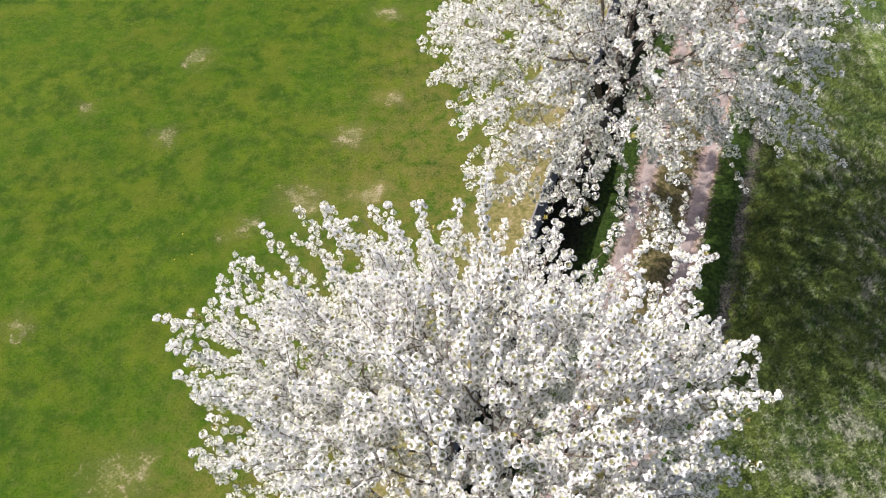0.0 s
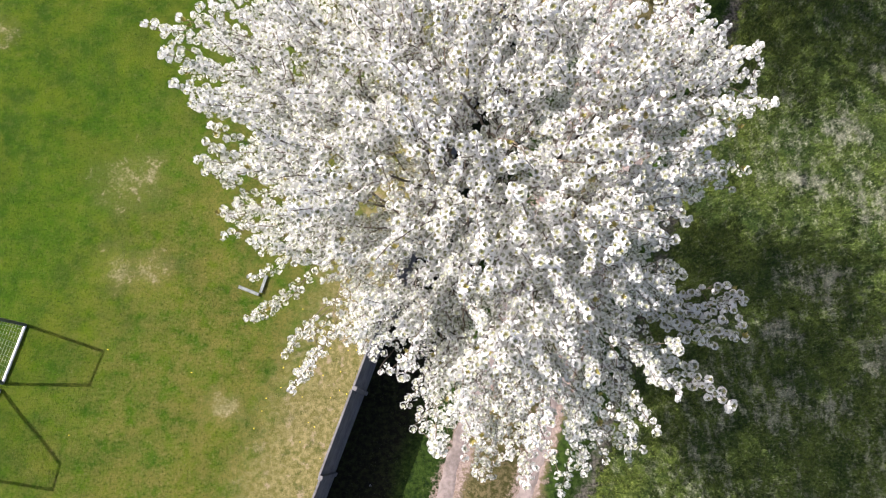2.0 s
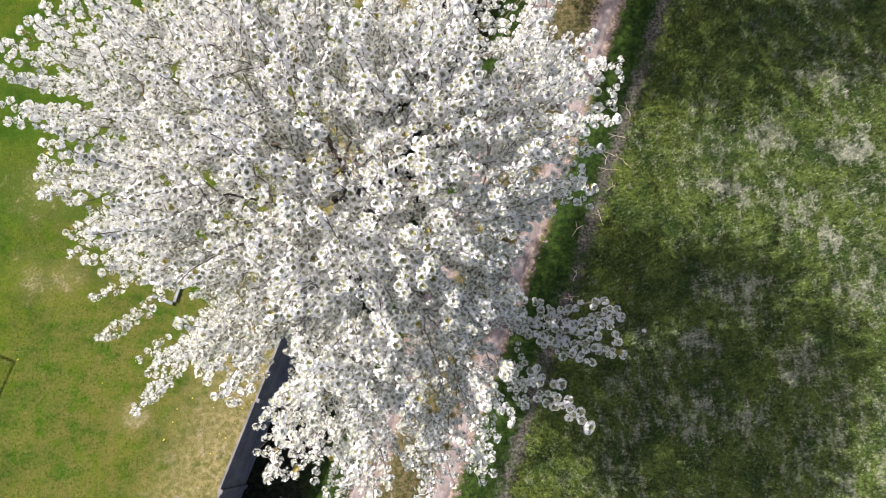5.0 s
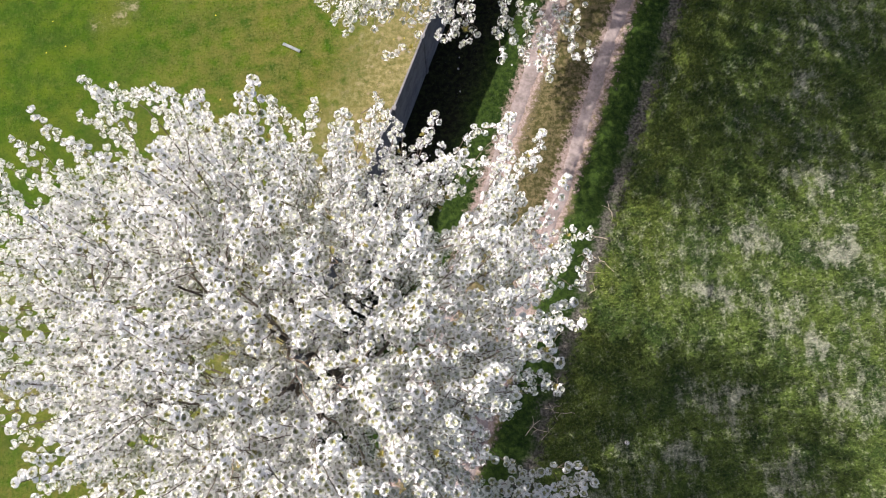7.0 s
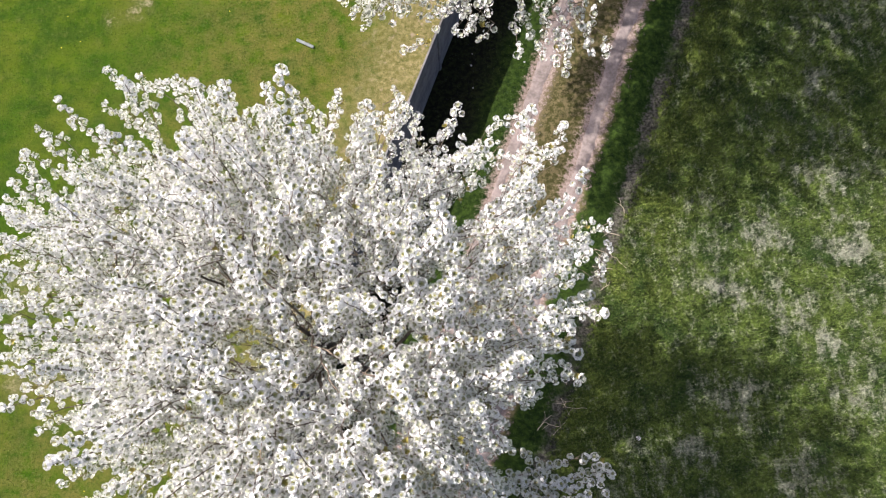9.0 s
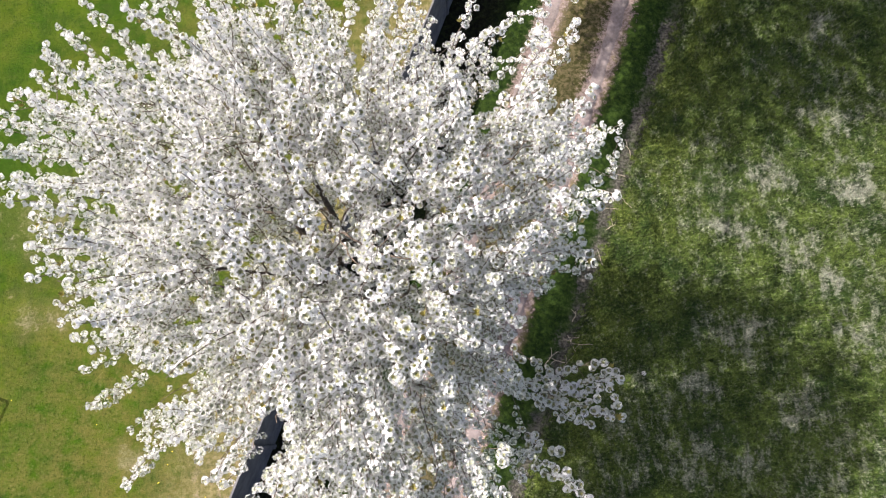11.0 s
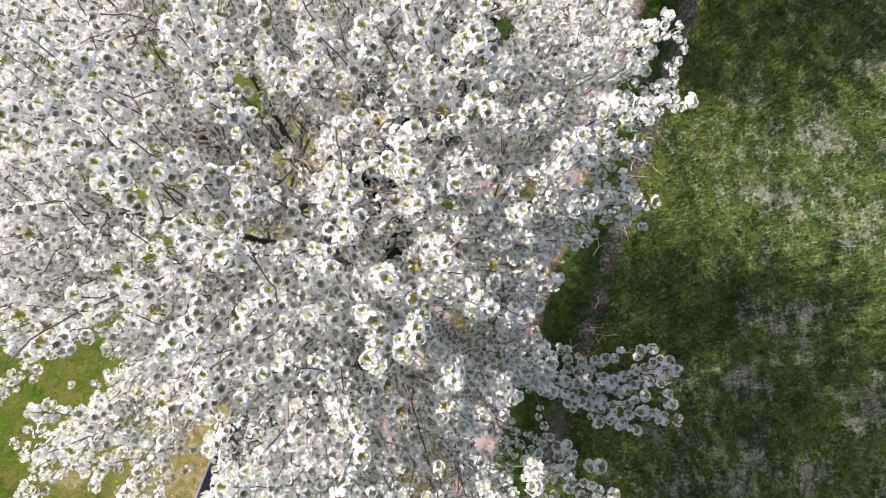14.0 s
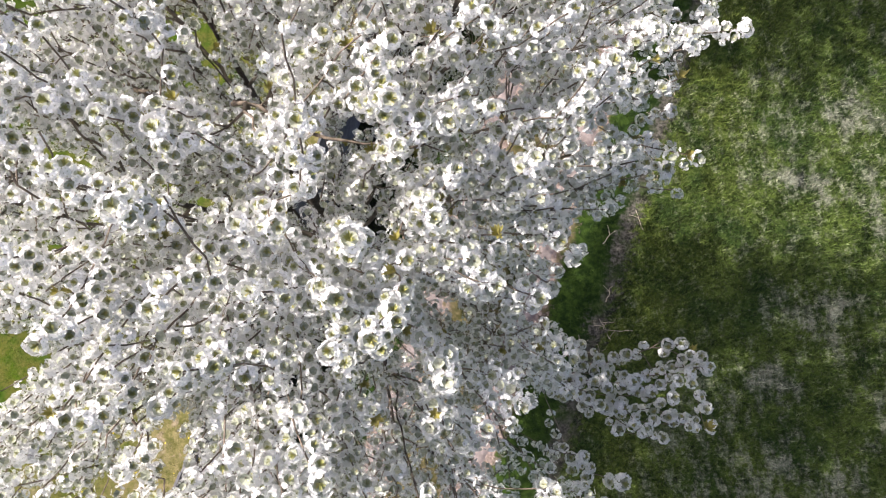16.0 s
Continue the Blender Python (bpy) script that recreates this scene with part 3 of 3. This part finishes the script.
    # the high clusters and those of the low outer sprays come near the eye and are built finer
    rank = at[:, 2] + 4.0 * ((at[:, 0] + shift[0] > 2.05) & (at[:, 2] < 6.9))
    joined = joined[np.argsort(-rank[joined])]
    for kind_set, some in zip(kinds, (joined[:1100], joined[1100:6500], joined[6500:]) if len(kinds) > 1 else (joined,)):
        mass = child("blossom", joined_clusters("blossom", kind_set, at[some], axes[some], sizes[some], rng), top, "dense white blossom clusters round young leaf tufts")
        tagged(mass, kind="stuff")
    up = np.tile([0.0, 0.0, 1.0], (len(leafy), 1)) + rng.normal(size=(len(leafy), 3)) * 0.2
    tuft = child("leaf_tuft", joined_clusters("leaf_tuft", LEAFY, at[leafy], up, sizes[leafy], rng, BUDS), top, "yellow bronze young leaf tufts")
    tagged(tuft, kind="stuff")
    if single:
        shapes = [mesh_from("blossom", t.reshape(-1, 3), np.arange(t.size // 3).reshape(-1, 3), BLOOM, i) for t, i in FINE]
        turns = frames_of(axes[alone], rng)
        for k, n in enumerate(alone):
            m = Matrix(turns[k].tolist()).to_4x4()
            m = Matrix.Translation(at[n].tolist()) @ m @ Matrix.Scale(float(sizes[n]), 4)
            child("blossom", shapes[k % len(shapes)], top, at=m)
    return top


# the crown over the track: compass angle and reach
NEAR_RADII = [(0, 2.75), (12, 3.0), (20, 3.25), (38, 3.7), (55, 3.2), (80, 2.8), (105, 3.4), (118, 3.6), (127, 4.1), (143, 4.2), (158, 3.95), (172, 3.45),
              (190, 3.15), (205, 2.75), (222, 2.7), (238, 2.7), (254, 3.3), (276, 3.6), (292, 3.5), (306, 2.9), (323, 2.1), (336, 2.35), (347, 2.65)]
PROFILE = [(5.0, 0.62), (5.8, 0.86), (6.8, 0.98), (7.8, 0.98), (8.7, 0.86), (9.4, 0.66), (10.0, 0.38)]
# the dense mass of the crown, and the thin cap of single shoots that stand out of it
DENSE = [(5.0, 0.62), (5.8, 0.86), (6.8, 0.98), (7.6, 0.97), (8.3, 0.84), (8.9, 0.60), (9.3, 0.34)]
CAP = [(8.7, 0.85), (9.2, 0.70), (9.7, 0.52), (10.1, 0.30)]
NEAR_TIPS = [(3.06, 2.12, 8.6), (2.59, 2.6, 8.95), (3.45, 2.8, 5.8), (3.5, 0.41, 5.65), (3.38, -0.13, 5.7), (2.96, 0.89, 5.5), (3.2, 0.2, 5.6), (2.75, 0.3, 5.5),
             (-2.9, 0.0, 6.0), (-2.6, 0.25, 6.1), (-2.75, -0.15, 6.0), (2.7, -1.03, 6.7), (2.5, -0.47, 6.1), (1.53, -1.49, 7.1), (0.53, -1.87, 7.0), (-0.4, -1.7, 6.5), (-0.94, -1.44, 6.3), (-2.58, -0.47, 7.2),
             (-2.58, 0.12, 7.1), (-3.12, 0.43, 7.0), (-3.44, 1.83, 6.8), (-3.8, 3.6, 8.5), (-3.5, 3.0, 9.1), (-3.4, 4.6, 7.9), (-2.6, 4.8, 8.4),
             (-2.36, 5.5, 8.1), (-1.68, 5.55, 7.3), (-0.7, 5.7, 6.9), (0.09, 4.43, 9.9), (0.9, 6.0, 6.1), (2.9, 5.7, 5.6), (3.6, 4.6, 5.8)]
# limbs: the bend halfway, the end
NEAR_LIMBS = [((0.06, 2.2, 6.6), (-0.02, 2.2, 8.9)), ((-0.30, 1.35, 7.9), (-1.25, 0.45, 9.6)), ((-0.85, 1.75, 7.6), (-2.5, 1.5, 9.1)), ((0.75, 2.15, 6.6), (1.55, 2.45, 9.2)),
              ((-0.9, 2.7, 6.4), (-2.7, 3.6, 8.3)), ((-0.5, 3.3, 6.8), (-1.5, 4.9, 8.6)), ((0.5, 3.4, 6.3), (1.1, 5.0, 7.9)), ((1.2, 1.6, 5.8), (2.5, 1.6, 7.9)),
              ((0.6, 0.9, 6.4), (1.0, -0.6, 8.7)), ((-0.7, 0.8, 6.0), (-1.5, -0.4, 7.3)), ((1.3, 0.9, 4.6), (2.3, 0.30, 5.4)), ((1.4, 3.4, 5.4), (2.7, 4.6, 6.2))]

rng = np.random.default_rng(7)
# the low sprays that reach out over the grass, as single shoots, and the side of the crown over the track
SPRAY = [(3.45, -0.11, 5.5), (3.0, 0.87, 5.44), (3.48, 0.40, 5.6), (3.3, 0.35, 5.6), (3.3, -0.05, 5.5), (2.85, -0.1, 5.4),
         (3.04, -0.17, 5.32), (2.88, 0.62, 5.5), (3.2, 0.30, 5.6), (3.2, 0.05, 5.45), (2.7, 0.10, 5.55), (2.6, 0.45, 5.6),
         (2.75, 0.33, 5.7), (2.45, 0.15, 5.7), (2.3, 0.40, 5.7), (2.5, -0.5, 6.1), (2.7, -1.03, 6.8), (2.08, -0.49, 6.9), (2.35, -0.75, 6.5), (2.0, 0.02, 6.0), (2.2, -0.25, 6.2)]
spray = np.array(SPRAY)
side_tips = np.concatenate([np.array(c) + rng.normal(size=(n, 3)) * np.array(w) for c, n, w in (
    ((1.85, 0.75, 7.2), 10, (0.25, 0.3, 0.4)), ((1.7, 0.1, 6.5), 8, (0.3, 0.3, 0.3)), ((1.1, -0.9, 6.6), 9, (0.5, 0.3, 0.3)))])
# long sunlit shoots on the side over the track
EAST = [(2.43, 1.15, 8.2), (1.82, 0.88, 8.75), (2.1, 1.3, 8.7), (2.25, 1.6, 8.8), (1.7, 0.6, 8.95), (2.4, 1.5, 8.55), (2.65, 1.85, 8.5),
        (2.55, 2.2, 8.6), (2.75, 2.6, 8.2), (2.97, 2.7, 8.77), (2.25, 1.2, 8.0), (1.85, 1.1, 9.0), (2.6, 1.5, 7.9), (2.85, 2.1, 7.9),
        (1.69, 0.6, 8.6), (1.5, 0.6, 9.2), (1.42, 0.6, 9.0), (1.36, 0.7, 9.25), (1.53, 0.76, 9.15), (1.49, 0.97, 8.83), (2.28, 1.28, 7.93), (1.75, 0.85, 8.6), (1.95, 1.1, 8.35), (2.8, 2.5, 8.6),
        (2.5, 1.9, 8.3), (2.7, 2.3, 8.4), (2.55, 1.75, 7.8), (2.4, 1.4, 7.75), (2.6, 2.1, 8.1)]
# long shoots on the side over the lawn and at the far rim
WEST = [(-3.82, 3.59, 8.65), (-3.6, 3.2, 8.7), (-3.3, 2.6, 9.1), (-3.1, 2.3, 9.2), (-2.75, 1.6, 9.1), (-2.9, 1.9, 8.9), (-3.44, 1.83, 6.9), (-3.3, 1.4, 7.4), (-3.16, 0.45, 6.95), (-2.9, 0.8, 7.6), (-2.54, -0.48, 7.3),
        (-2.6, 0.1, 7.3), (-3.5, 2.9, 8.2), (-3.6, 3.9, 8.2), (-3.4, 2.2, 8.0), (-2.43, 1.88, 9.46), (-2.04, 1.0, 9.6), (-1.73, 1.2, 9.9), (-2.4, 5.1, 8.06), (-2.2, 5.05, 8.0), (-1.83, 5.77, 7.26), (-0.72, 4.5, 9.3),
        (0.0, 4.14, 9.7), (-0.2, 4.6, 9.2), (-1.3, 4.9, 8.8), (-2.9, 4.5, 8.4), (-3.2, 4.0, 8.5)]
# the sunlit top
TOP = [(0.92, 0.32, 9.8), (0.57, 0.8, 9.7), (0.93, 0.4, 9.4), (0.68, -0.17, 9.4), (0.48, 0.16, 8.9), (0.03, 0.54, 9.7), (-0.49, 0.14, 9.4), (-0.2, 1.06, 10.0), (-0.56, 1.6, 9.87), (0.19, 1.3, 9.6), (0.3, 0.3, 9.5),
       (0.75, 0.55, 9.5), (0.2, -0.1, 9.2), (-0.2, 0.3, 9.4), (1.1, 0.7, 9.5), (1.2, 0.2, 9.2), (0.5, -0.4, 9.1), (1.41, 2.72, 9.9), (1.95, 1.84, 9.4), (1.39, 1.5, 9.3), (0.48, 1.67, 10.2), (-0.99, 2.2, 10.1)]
# more fans on the side over the lawn
west = crown_targets(rng, 150, (0.1, 2.0), NEAR_RADII, 0.06, DENSE, 0.72, 0.34)
west = west[(west[:, 0] < -0.8) | (west[:, 1] > 4.2)]
rim = crown_targets(rng, 200, (0.1, 2.0), [(a, 1.12 * r) for a, r in NEAR_RADII], 0.05, PROFILE, 0.93)
low_front = np.array([-0.1, 0.0, 7.3]) + rng.normal(size=(7, 3)) * np.array([0.5, 0.4, 0.4])
corner = np.array([-1.25, -0.45, 6.7]) + rng.normal(size=(5, 3)) * np.array([0.2, 0.15, 0.2])
centre = np.array([0.15, 1.5, 8.2]) + rng.normal(size=(12, 3)) * np.array([0.5, 0.5, 0.4])
middle = np.array([-0.6, 2.25, 8.0]) + rng.normal(size=(9, 3)) * np.array([0.3, 0.35, 0.35])
tufts = crown_targets(rng, 225, (0.1, 2.0), [(a, 0.95 * r) for a, r in NEAR_RADII], 0.06, DENSE, 0.10, 0.42, (0.06, -0.14))
high = crown_targets(rng, 130, (0.1, 2.0), NEAR_RADII, 0.06, CAP, 0.05, 0.24, (0.02, -0.04))
tips = np.concatenate([np.array(NEAR_TIPS), rim, side_tips, high])
shoots = fans_at(rng, tufts, (0.1, 2.1, 5.6), 5, (0.30, 0.85), 0.10) + fans_at(rng, np.concatenate([west, low_front, centre, middle, corner]), (0.1, 2.1, 6.2), 4, (0.30, 0.75), 0.05)
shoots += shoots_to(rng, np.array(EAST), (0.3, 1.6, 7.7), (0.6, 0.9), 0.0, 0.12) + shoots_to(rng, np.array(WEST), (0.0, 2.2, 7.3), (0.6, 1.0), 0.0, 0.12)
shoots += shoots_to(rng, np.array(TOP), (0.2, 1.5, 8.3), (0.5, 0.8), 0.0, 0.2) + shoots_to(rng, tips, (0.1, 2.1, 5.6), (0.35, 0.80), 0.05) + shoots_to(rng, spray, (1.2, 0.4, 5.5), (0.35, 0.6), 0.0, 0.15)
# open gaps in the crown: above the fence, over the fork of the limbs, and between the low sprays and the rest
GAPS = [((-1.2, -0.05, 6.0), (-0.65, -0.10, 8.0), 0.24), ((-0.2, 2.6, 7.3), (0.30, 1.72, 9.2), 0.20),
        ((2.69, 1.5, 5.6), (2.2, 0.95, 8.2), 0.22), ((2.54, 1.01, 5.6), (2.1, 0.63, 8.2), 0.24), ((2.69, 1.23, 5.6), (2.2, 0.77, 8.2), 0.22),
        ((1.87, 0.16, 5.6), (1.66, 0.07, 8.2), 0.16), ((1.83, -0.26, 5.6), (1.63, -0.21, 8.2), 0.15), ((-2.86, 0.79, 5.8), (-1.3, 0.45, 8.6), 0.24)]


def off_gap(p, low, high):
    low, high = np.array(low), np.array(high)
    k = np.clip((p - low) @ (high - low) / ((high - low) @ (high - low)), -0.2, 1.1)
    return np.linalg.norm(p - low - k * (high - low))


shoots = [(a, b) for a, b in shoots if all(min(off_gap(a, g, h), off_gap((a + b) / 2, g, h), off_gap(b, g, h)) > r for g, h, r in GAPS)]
frame_tips = crown_targets(rng, 150, (0.1, 2.0), [(a, 0.78 * r) for a, r in NEAR_RADII], 0.05, PROFILE, 0.35)
build_tree("cherry_tree", "cherry tree in full white blossom overhanging the sandy track", 3, (-0.45, 2.3, 0.0), (-0.05, 2.2, 4.2), NEAR_LIMBS, frame_tips, shoots, (FINE, RICH, SMALL), 0.033, 300, 0.15, 0.86)

FAR_RADII = [(0, 4.5), (40, 4.2), (90, 4.0), (140, 4.0), (180, 4.5), (205, 4.6), (222, 5.1), (235, 5.5), (250, 5.0), (265, 4.8), (280, 4.6), (300, 4.3), (315, 4.4), (340, 4.4)]
FAR_TIPS = [(3.43, 6.6, 5.2), (2.85, 6.9, 5.1), (3.1, 7.3, 4.9), (3.7, 6.9, 5.0), (4.3, 7.5, 3.7), (4.1, 7.8, 4.2), (4.0, 6.95, 5.0), (5.86, 8.43, 4.0), (7.9, 9.5, 4.1), (7.3, 9.2, 4.3), (7.6, 9.9, 4.6),
            (1.9, 7.4, 5.0), (2.3, 7.5, 5.0), (0.5, 7.9, 5.1), (0.2, 8.3, 5.3), (0.9, 8.1, 5.0), (1.4, 8.0, 5.0), (0.6, 8.6, 5.4), (3.6, 7.3, 4.6)]
FAR_LIMBS = [((4.9, 12.2, 5.6), (6.6, 12.4, 7.4)), ((4.8, 11.1, 5.2), (6.3, 9.9, 6.2)), ((3.9, 10.6, 5.2), (3.9, 8.6, 6.0)), ((2.9, 11.0, 5.3), (1.6, 9.4, 6.2)), ((2.8, 12.0, 5.4), (1.3, 12.0, 6.8)),
             ((3.2, 13.0, 5.6), (2.2, 14.5, 7.2)), ((4.4, 13.0, 5.6), (5.2, 14.5, 7.4)), ((4.0, 11.9, 6.0), (4.1, 11.8, 8.4))]
FAR_PROFILE = [(4.3, 0.6), (5.2, 0.95), (6.4, 1.0), (7.4, 0.93), (8.4, 0.78), (9.2, 0.5)]
rng = np.random.default_rng(19)
droop = np.concatenate([np.array(c) + rng.normal(size=(n, 3)) * np.array(w) for c, n, w in (
    ((0.35, 9.5, 6.2), 24, (0.32, 0.6, 0.35)), ((1.0, 10.0, 7.0), 22, (0.6, 0.9, 0.4)), ((0.6, 7.7, 5.5), 24, (0.35, 0.6, 0.3)), ((1.9, 8.0, 5.6), 28, (0.42, 0.55, 0.3)), ((2.6, 9.0, 6.0), 18, (0.5, 0.5, 0.3)), ((3.2, 7.0, 5.1), 9, (0.38, 0.25, 0.12)), ((4.2, 7.7, 4.2), 2, (0.15, 0.15, 0.2)), ((2.1, 7.7, 5.2), 9, (0.5, 0.3, 0.2)), ((7.4, 9.4, 4.4), 8, (0.4, 0.35, 0.2)))])
tufts = crown_targets(rng, 330, (4.0, 12.0), [(a, 0.95 * r) for a, r in FAR_RADII], 0.06, FAR_PROFILE, 0.2, 0.40)
front = crown_targets(rng, 160, (4.0, 12.0), FAR_RADII, 0.06, FAR_PROFILE, 0.6)
tips = np.concatenate([np.array(FAR_TIPS), droop, front[front[:, 1] < 11.5]])
shoots = fans_at(rng, tufts[tufts[:, 1] < 13.0], (4.0, 12.0, 5.6), 5, (0.3, 0.8), 0.0) + fans_at(rng, tufts[tufts[:, 1] >= 13.0], (4.0, 12.0, 5.6), 3, (0.3, 0.8), 0.0)
shoots += shoots_to(rng, tips, (4.0, 12.0, 5.6), (0.3, 0.7), -0.05)
# long sunlit shoots on the field side of its crown
brow = np.array([7.0, 10.6, 6.9]) + rng.normal(size=(26, 3)) * np.array([0.7, 0.7, 0.35])
shoots += shoots_to(rng, brow, (4.4, 11.6, 6.4), (0.5, 0.9), 0.0, 0.15)
frame_tips = crown_targets(rng, 110, (4.0, 12.0), [(a, 0.8 * r) for a, r in FAR_RADII], 0.05, FAR_PROFILE, 0.4)
build_tree("cherry_tree", "cherry tree in full white blossom with drooping lower shoots", 21, (3.35, 12.4, 0.0), (3.9, 12.0, 3.4), FAR_LIMBS, frame_tips, shoots, (PLAIN,), 0.058, 0, 0.15, 1.18)


# ---- grass ----
def build_grass(name, label, count, region, tall, wide, blades, seed, keep):
    rng = np.random.default_rng(seed)
    x, y = rng.uniform(region[0], region[1], count), rng.uniform(region[2], region[3], count)
    u, v = uv_of(x, y)
    some = keep(u, v, x, y)
    x, y = np.repeat(x[some], blades), np.repeat(y[some], blades)
    n = len(x)
    x, y = x + rng.normal(size=n) * 0.02, y + rng.normal(size=n) * 0.02
    z = height(x, y) - 0.01
    w, lean = rng.uniform(0, 6.283, n), rng.uniform(0.3, 1.2, n)
    h = tall * rng.uniform(0.5, 1.25, n)
    half = wide * rng.uniform(0.6, 1.2, n)
    root = np.stack([x, y, z], -1)
    side = np.stack([-np.sin(w), np.cos(w), 0 * w], -1) * half[:, None]
    tip = root + np.stack([np.cos(w) * np.sin(lean), np.sin(w) * np.sin(lean), np.cos(lean)], -1) * h[:, None]
    verts = np.stack([root - side, root + side, tip], 1).reshape(-1, 3)
    me = mesh_from(name, verts, np.arange(len(verts)).reshape(-1, 3), [BLADE])
    tagged(new(name, me), label, "grass", kind="stuff")


build_grass("lawn_grass", "short bright green lawn grass", 60000, (-13.5, 5, -4.5, 22), 0.05, 0.006, 4, 31, lambda u, v, x, y: (u < -0.1) & (u > -15))
build_grass("field_grass", "coarse tufted field grass with dry straw", 110000, (-1, 13, -5, 20), 0.14, 0.009, 5, 32, lambda u, v, x, y: u > 5.0)
build_grass("verge_grass", "lush grass strips beside the wheel ruts", 26000, (-5, 10, -5, 20), 0.09, 0.008, 4, 33,
            lambda u, v, x, y: ((u > 0.15) & (u < 1.95)) | ((u > 4.05) & (u < 4.7)) | ((u > 2.6) & (u < 3.4) & (np.sin(37 * x) > 0.2)))


# ---- small things ----
def build_net_frame(ground_a, ground_b, top_a, top_b):
    """A net frame with a white ground bar, two grey uprights that lean in towards a short top bar, and a net between them."""
    top = tagged(new("training_net"), "white-footed training net frame with grey leaning uprights on the lawn", "sports net", group="training nets")
    a, b, c, d = (np.array(p) for p in (ground_a, ground_b, top_a, top_b))
    mid = (a + b) / 2 * np.array([1, 1, 0])
    top.location = mid.tolist()
    a, b, c, d = a - mid, b - mid, c - mid, d - mid
    for name, p, q, r, mat in (("ground_bar", a, b, 0.032, WHITE), ("upright", a, c, 0.036, STEEL), ("upright", b, d, 0.036, STEEL), ("top_bar", c, d, 0.022, STEEL)):
        v, f = tubes([(np.linspace(p, q, 3), np.full(3, r))], 10)
        child(name, mesh_from(name, v, f, [mat], smooth=True), top)
    cords = []
    for k in np.linspace(0, 1, 13):
        cords.append((np.linspace(a * (1 - k) + b * k, c * (1 - k) + d * k, 6), np.full(6, 0.0025)))
    for k in np.linspace(0, 1, 19):
        cords.append((np.linspace(a * (1 - k) + c * k, b * (1 - k) + d * k, 5), np.full(5, 0.0025)))
    v, f = tubes(cords, 4)
    child("net", mesh_from("net", v, f, [NET]), top, "pale knotted net")


build_net_frame((-9.77, 1.80, 0.03), (-10.19, 0.59, 0.03), (-9.72, 1.75, 2.1), (-10.02, 1.07, 2.1))
build_net_frame((-10.24, 0.46, 0.03), (-10.85, -1.25, 0.03), (-10.56, -0.49, 2.1), (-10.68, -1.0, 2.1))


def build_marker(name, label, rows):
    top = tagged(new(name), label, "line marker")
    x0, y0 = rows[0][0]
    top.location = (x0, y0, float(height(x0, y0)))
    for (ax, ay), (bx, by) in rows:
        bm = bmesh.new()
        n = math.hypot(bx - ax, by - ay)
        box(bm, (0, -0.035, 0.0), (n, 0.035, 0.03), 0.008)
        m = Matrix.Translation((ax - x0, ay - y0, 0.025)) @ Matrix.Rotation(math.atan2(by - ay, bx - ax), 4, "Z")
        part("bar", bm, CHALK, top, at=m)


build_marker("corner_marker", "white angled pitch corner marker lying in the lawn", [((-5.17, 2.30), (-4.73, 2.09)), ((-4.70, 2.13), (-4.56, 2.50))])
build_marker("line_marker", "short white pitch line marker lying in the lawn", [((-1.64, 10.28), (-1.25, 10.05))])


def build_stone(x, y, s, rng):
    bm = bmesh.new()
    bmesh.ops.create_icosphere(bm, subdivisions=2, radius=s)
    for v in bm.verts:
        v.co *= 1 + rng.uniform(-0.16, 0.16)
        v.co.z *= 0.45
    me = bpy.data.meshes.new("stone")
    bm.to_mesh(me)
    bm.free()
    me.materials.append(STONE)
    ob = new("stone", me)
    ob.location = (x, y, float(height(x, y)) + s * 0.25)
    tagged(ob, "pale grey stone lying in the grass", "stone", group="loose stones")


rs = random.Random(4)
build_stone(5.10, 0.81, 0.05, rs)
for k in range(14):
    u, v = rs.uniform(0.6, 1.9), rs.uniform(-1, 14)
    x, y = xy_of(u, v)
    build_stone(x, y, rs.uniform(0.015, 0.03), rs)


def build_stick(x, y, length, turn, rng):
    pts = np.array([[length * (k / 5 - 0.5), rng.uniform(-0.02, 0.02), 0.02 + rng.uniform(0, 0.03)] for k in range(6)])
    fork = np.array([pts[3], pts[3] + [length * 0.16, 0.07, 0.02], pts[3] + [length * 0.26, 0.14, 0.03]])
    v, f = tubes([(pts, np.linspace(0.008, 0.003, 6)), (fork, np.linspace(0.005, 0.002, 3))], 5)
    ob = new("fallen_twig", mesh_from("fallen_twig", v, f, [STICK]))
    ob.location = (x, y, float(height(x, y)))
    ob.rotation_euler.z = turn
    tagged(ob, "dry pale twig fallen on bare soil", "twig", group="fallen twigs")


for k in range(16):
    v = rs.uniform(5.5, 10.5)
    x, y = xy_of(4.85 + rs.uniform(-0.25, 0.45), v)
    build_stick(x, y, rs.uniform(0.2, 0.5), rs.uniform(0, 3.14), rs)


def build_dandelion(x, y, rng):
    top = tagged(new("dandelion"), "yellow dandelion flower in dry grass", "flower", group="dandelions")
    z = float(height(x, y))
    top.location = (x, y, z)
    v, f = tubes([(np.array([[0, 0, 0], [0.004, 0, 0.035], [0.006, 0.003, 0.07]]), np.full(3, 0.002))], 4)
    child("stem", mesh_from("stem", v, f, [BLADE]), top)
    bm = bmesh.new()
    bmesh.ops.create_cone(bm, cap_ends=True, segments=9, radius1=0.006, radius2=rng.uniform(0.008, 0.013), depth=0.010)
    part("bloom", bm, YELLOW, top, at=Matrix.Translation((0.006, 0.003, 0.075)))


for k in range(46):
    v = rs.gauss(2.0, 1.4) if k < 30 else rs.uniform(-1, 13)
    x, y = xy_of(rs.uniform(-2.2, -0.3) if k < 34 else rs.uniform(-9, -0.3), v)
    build_dandelion(x, y, rs)
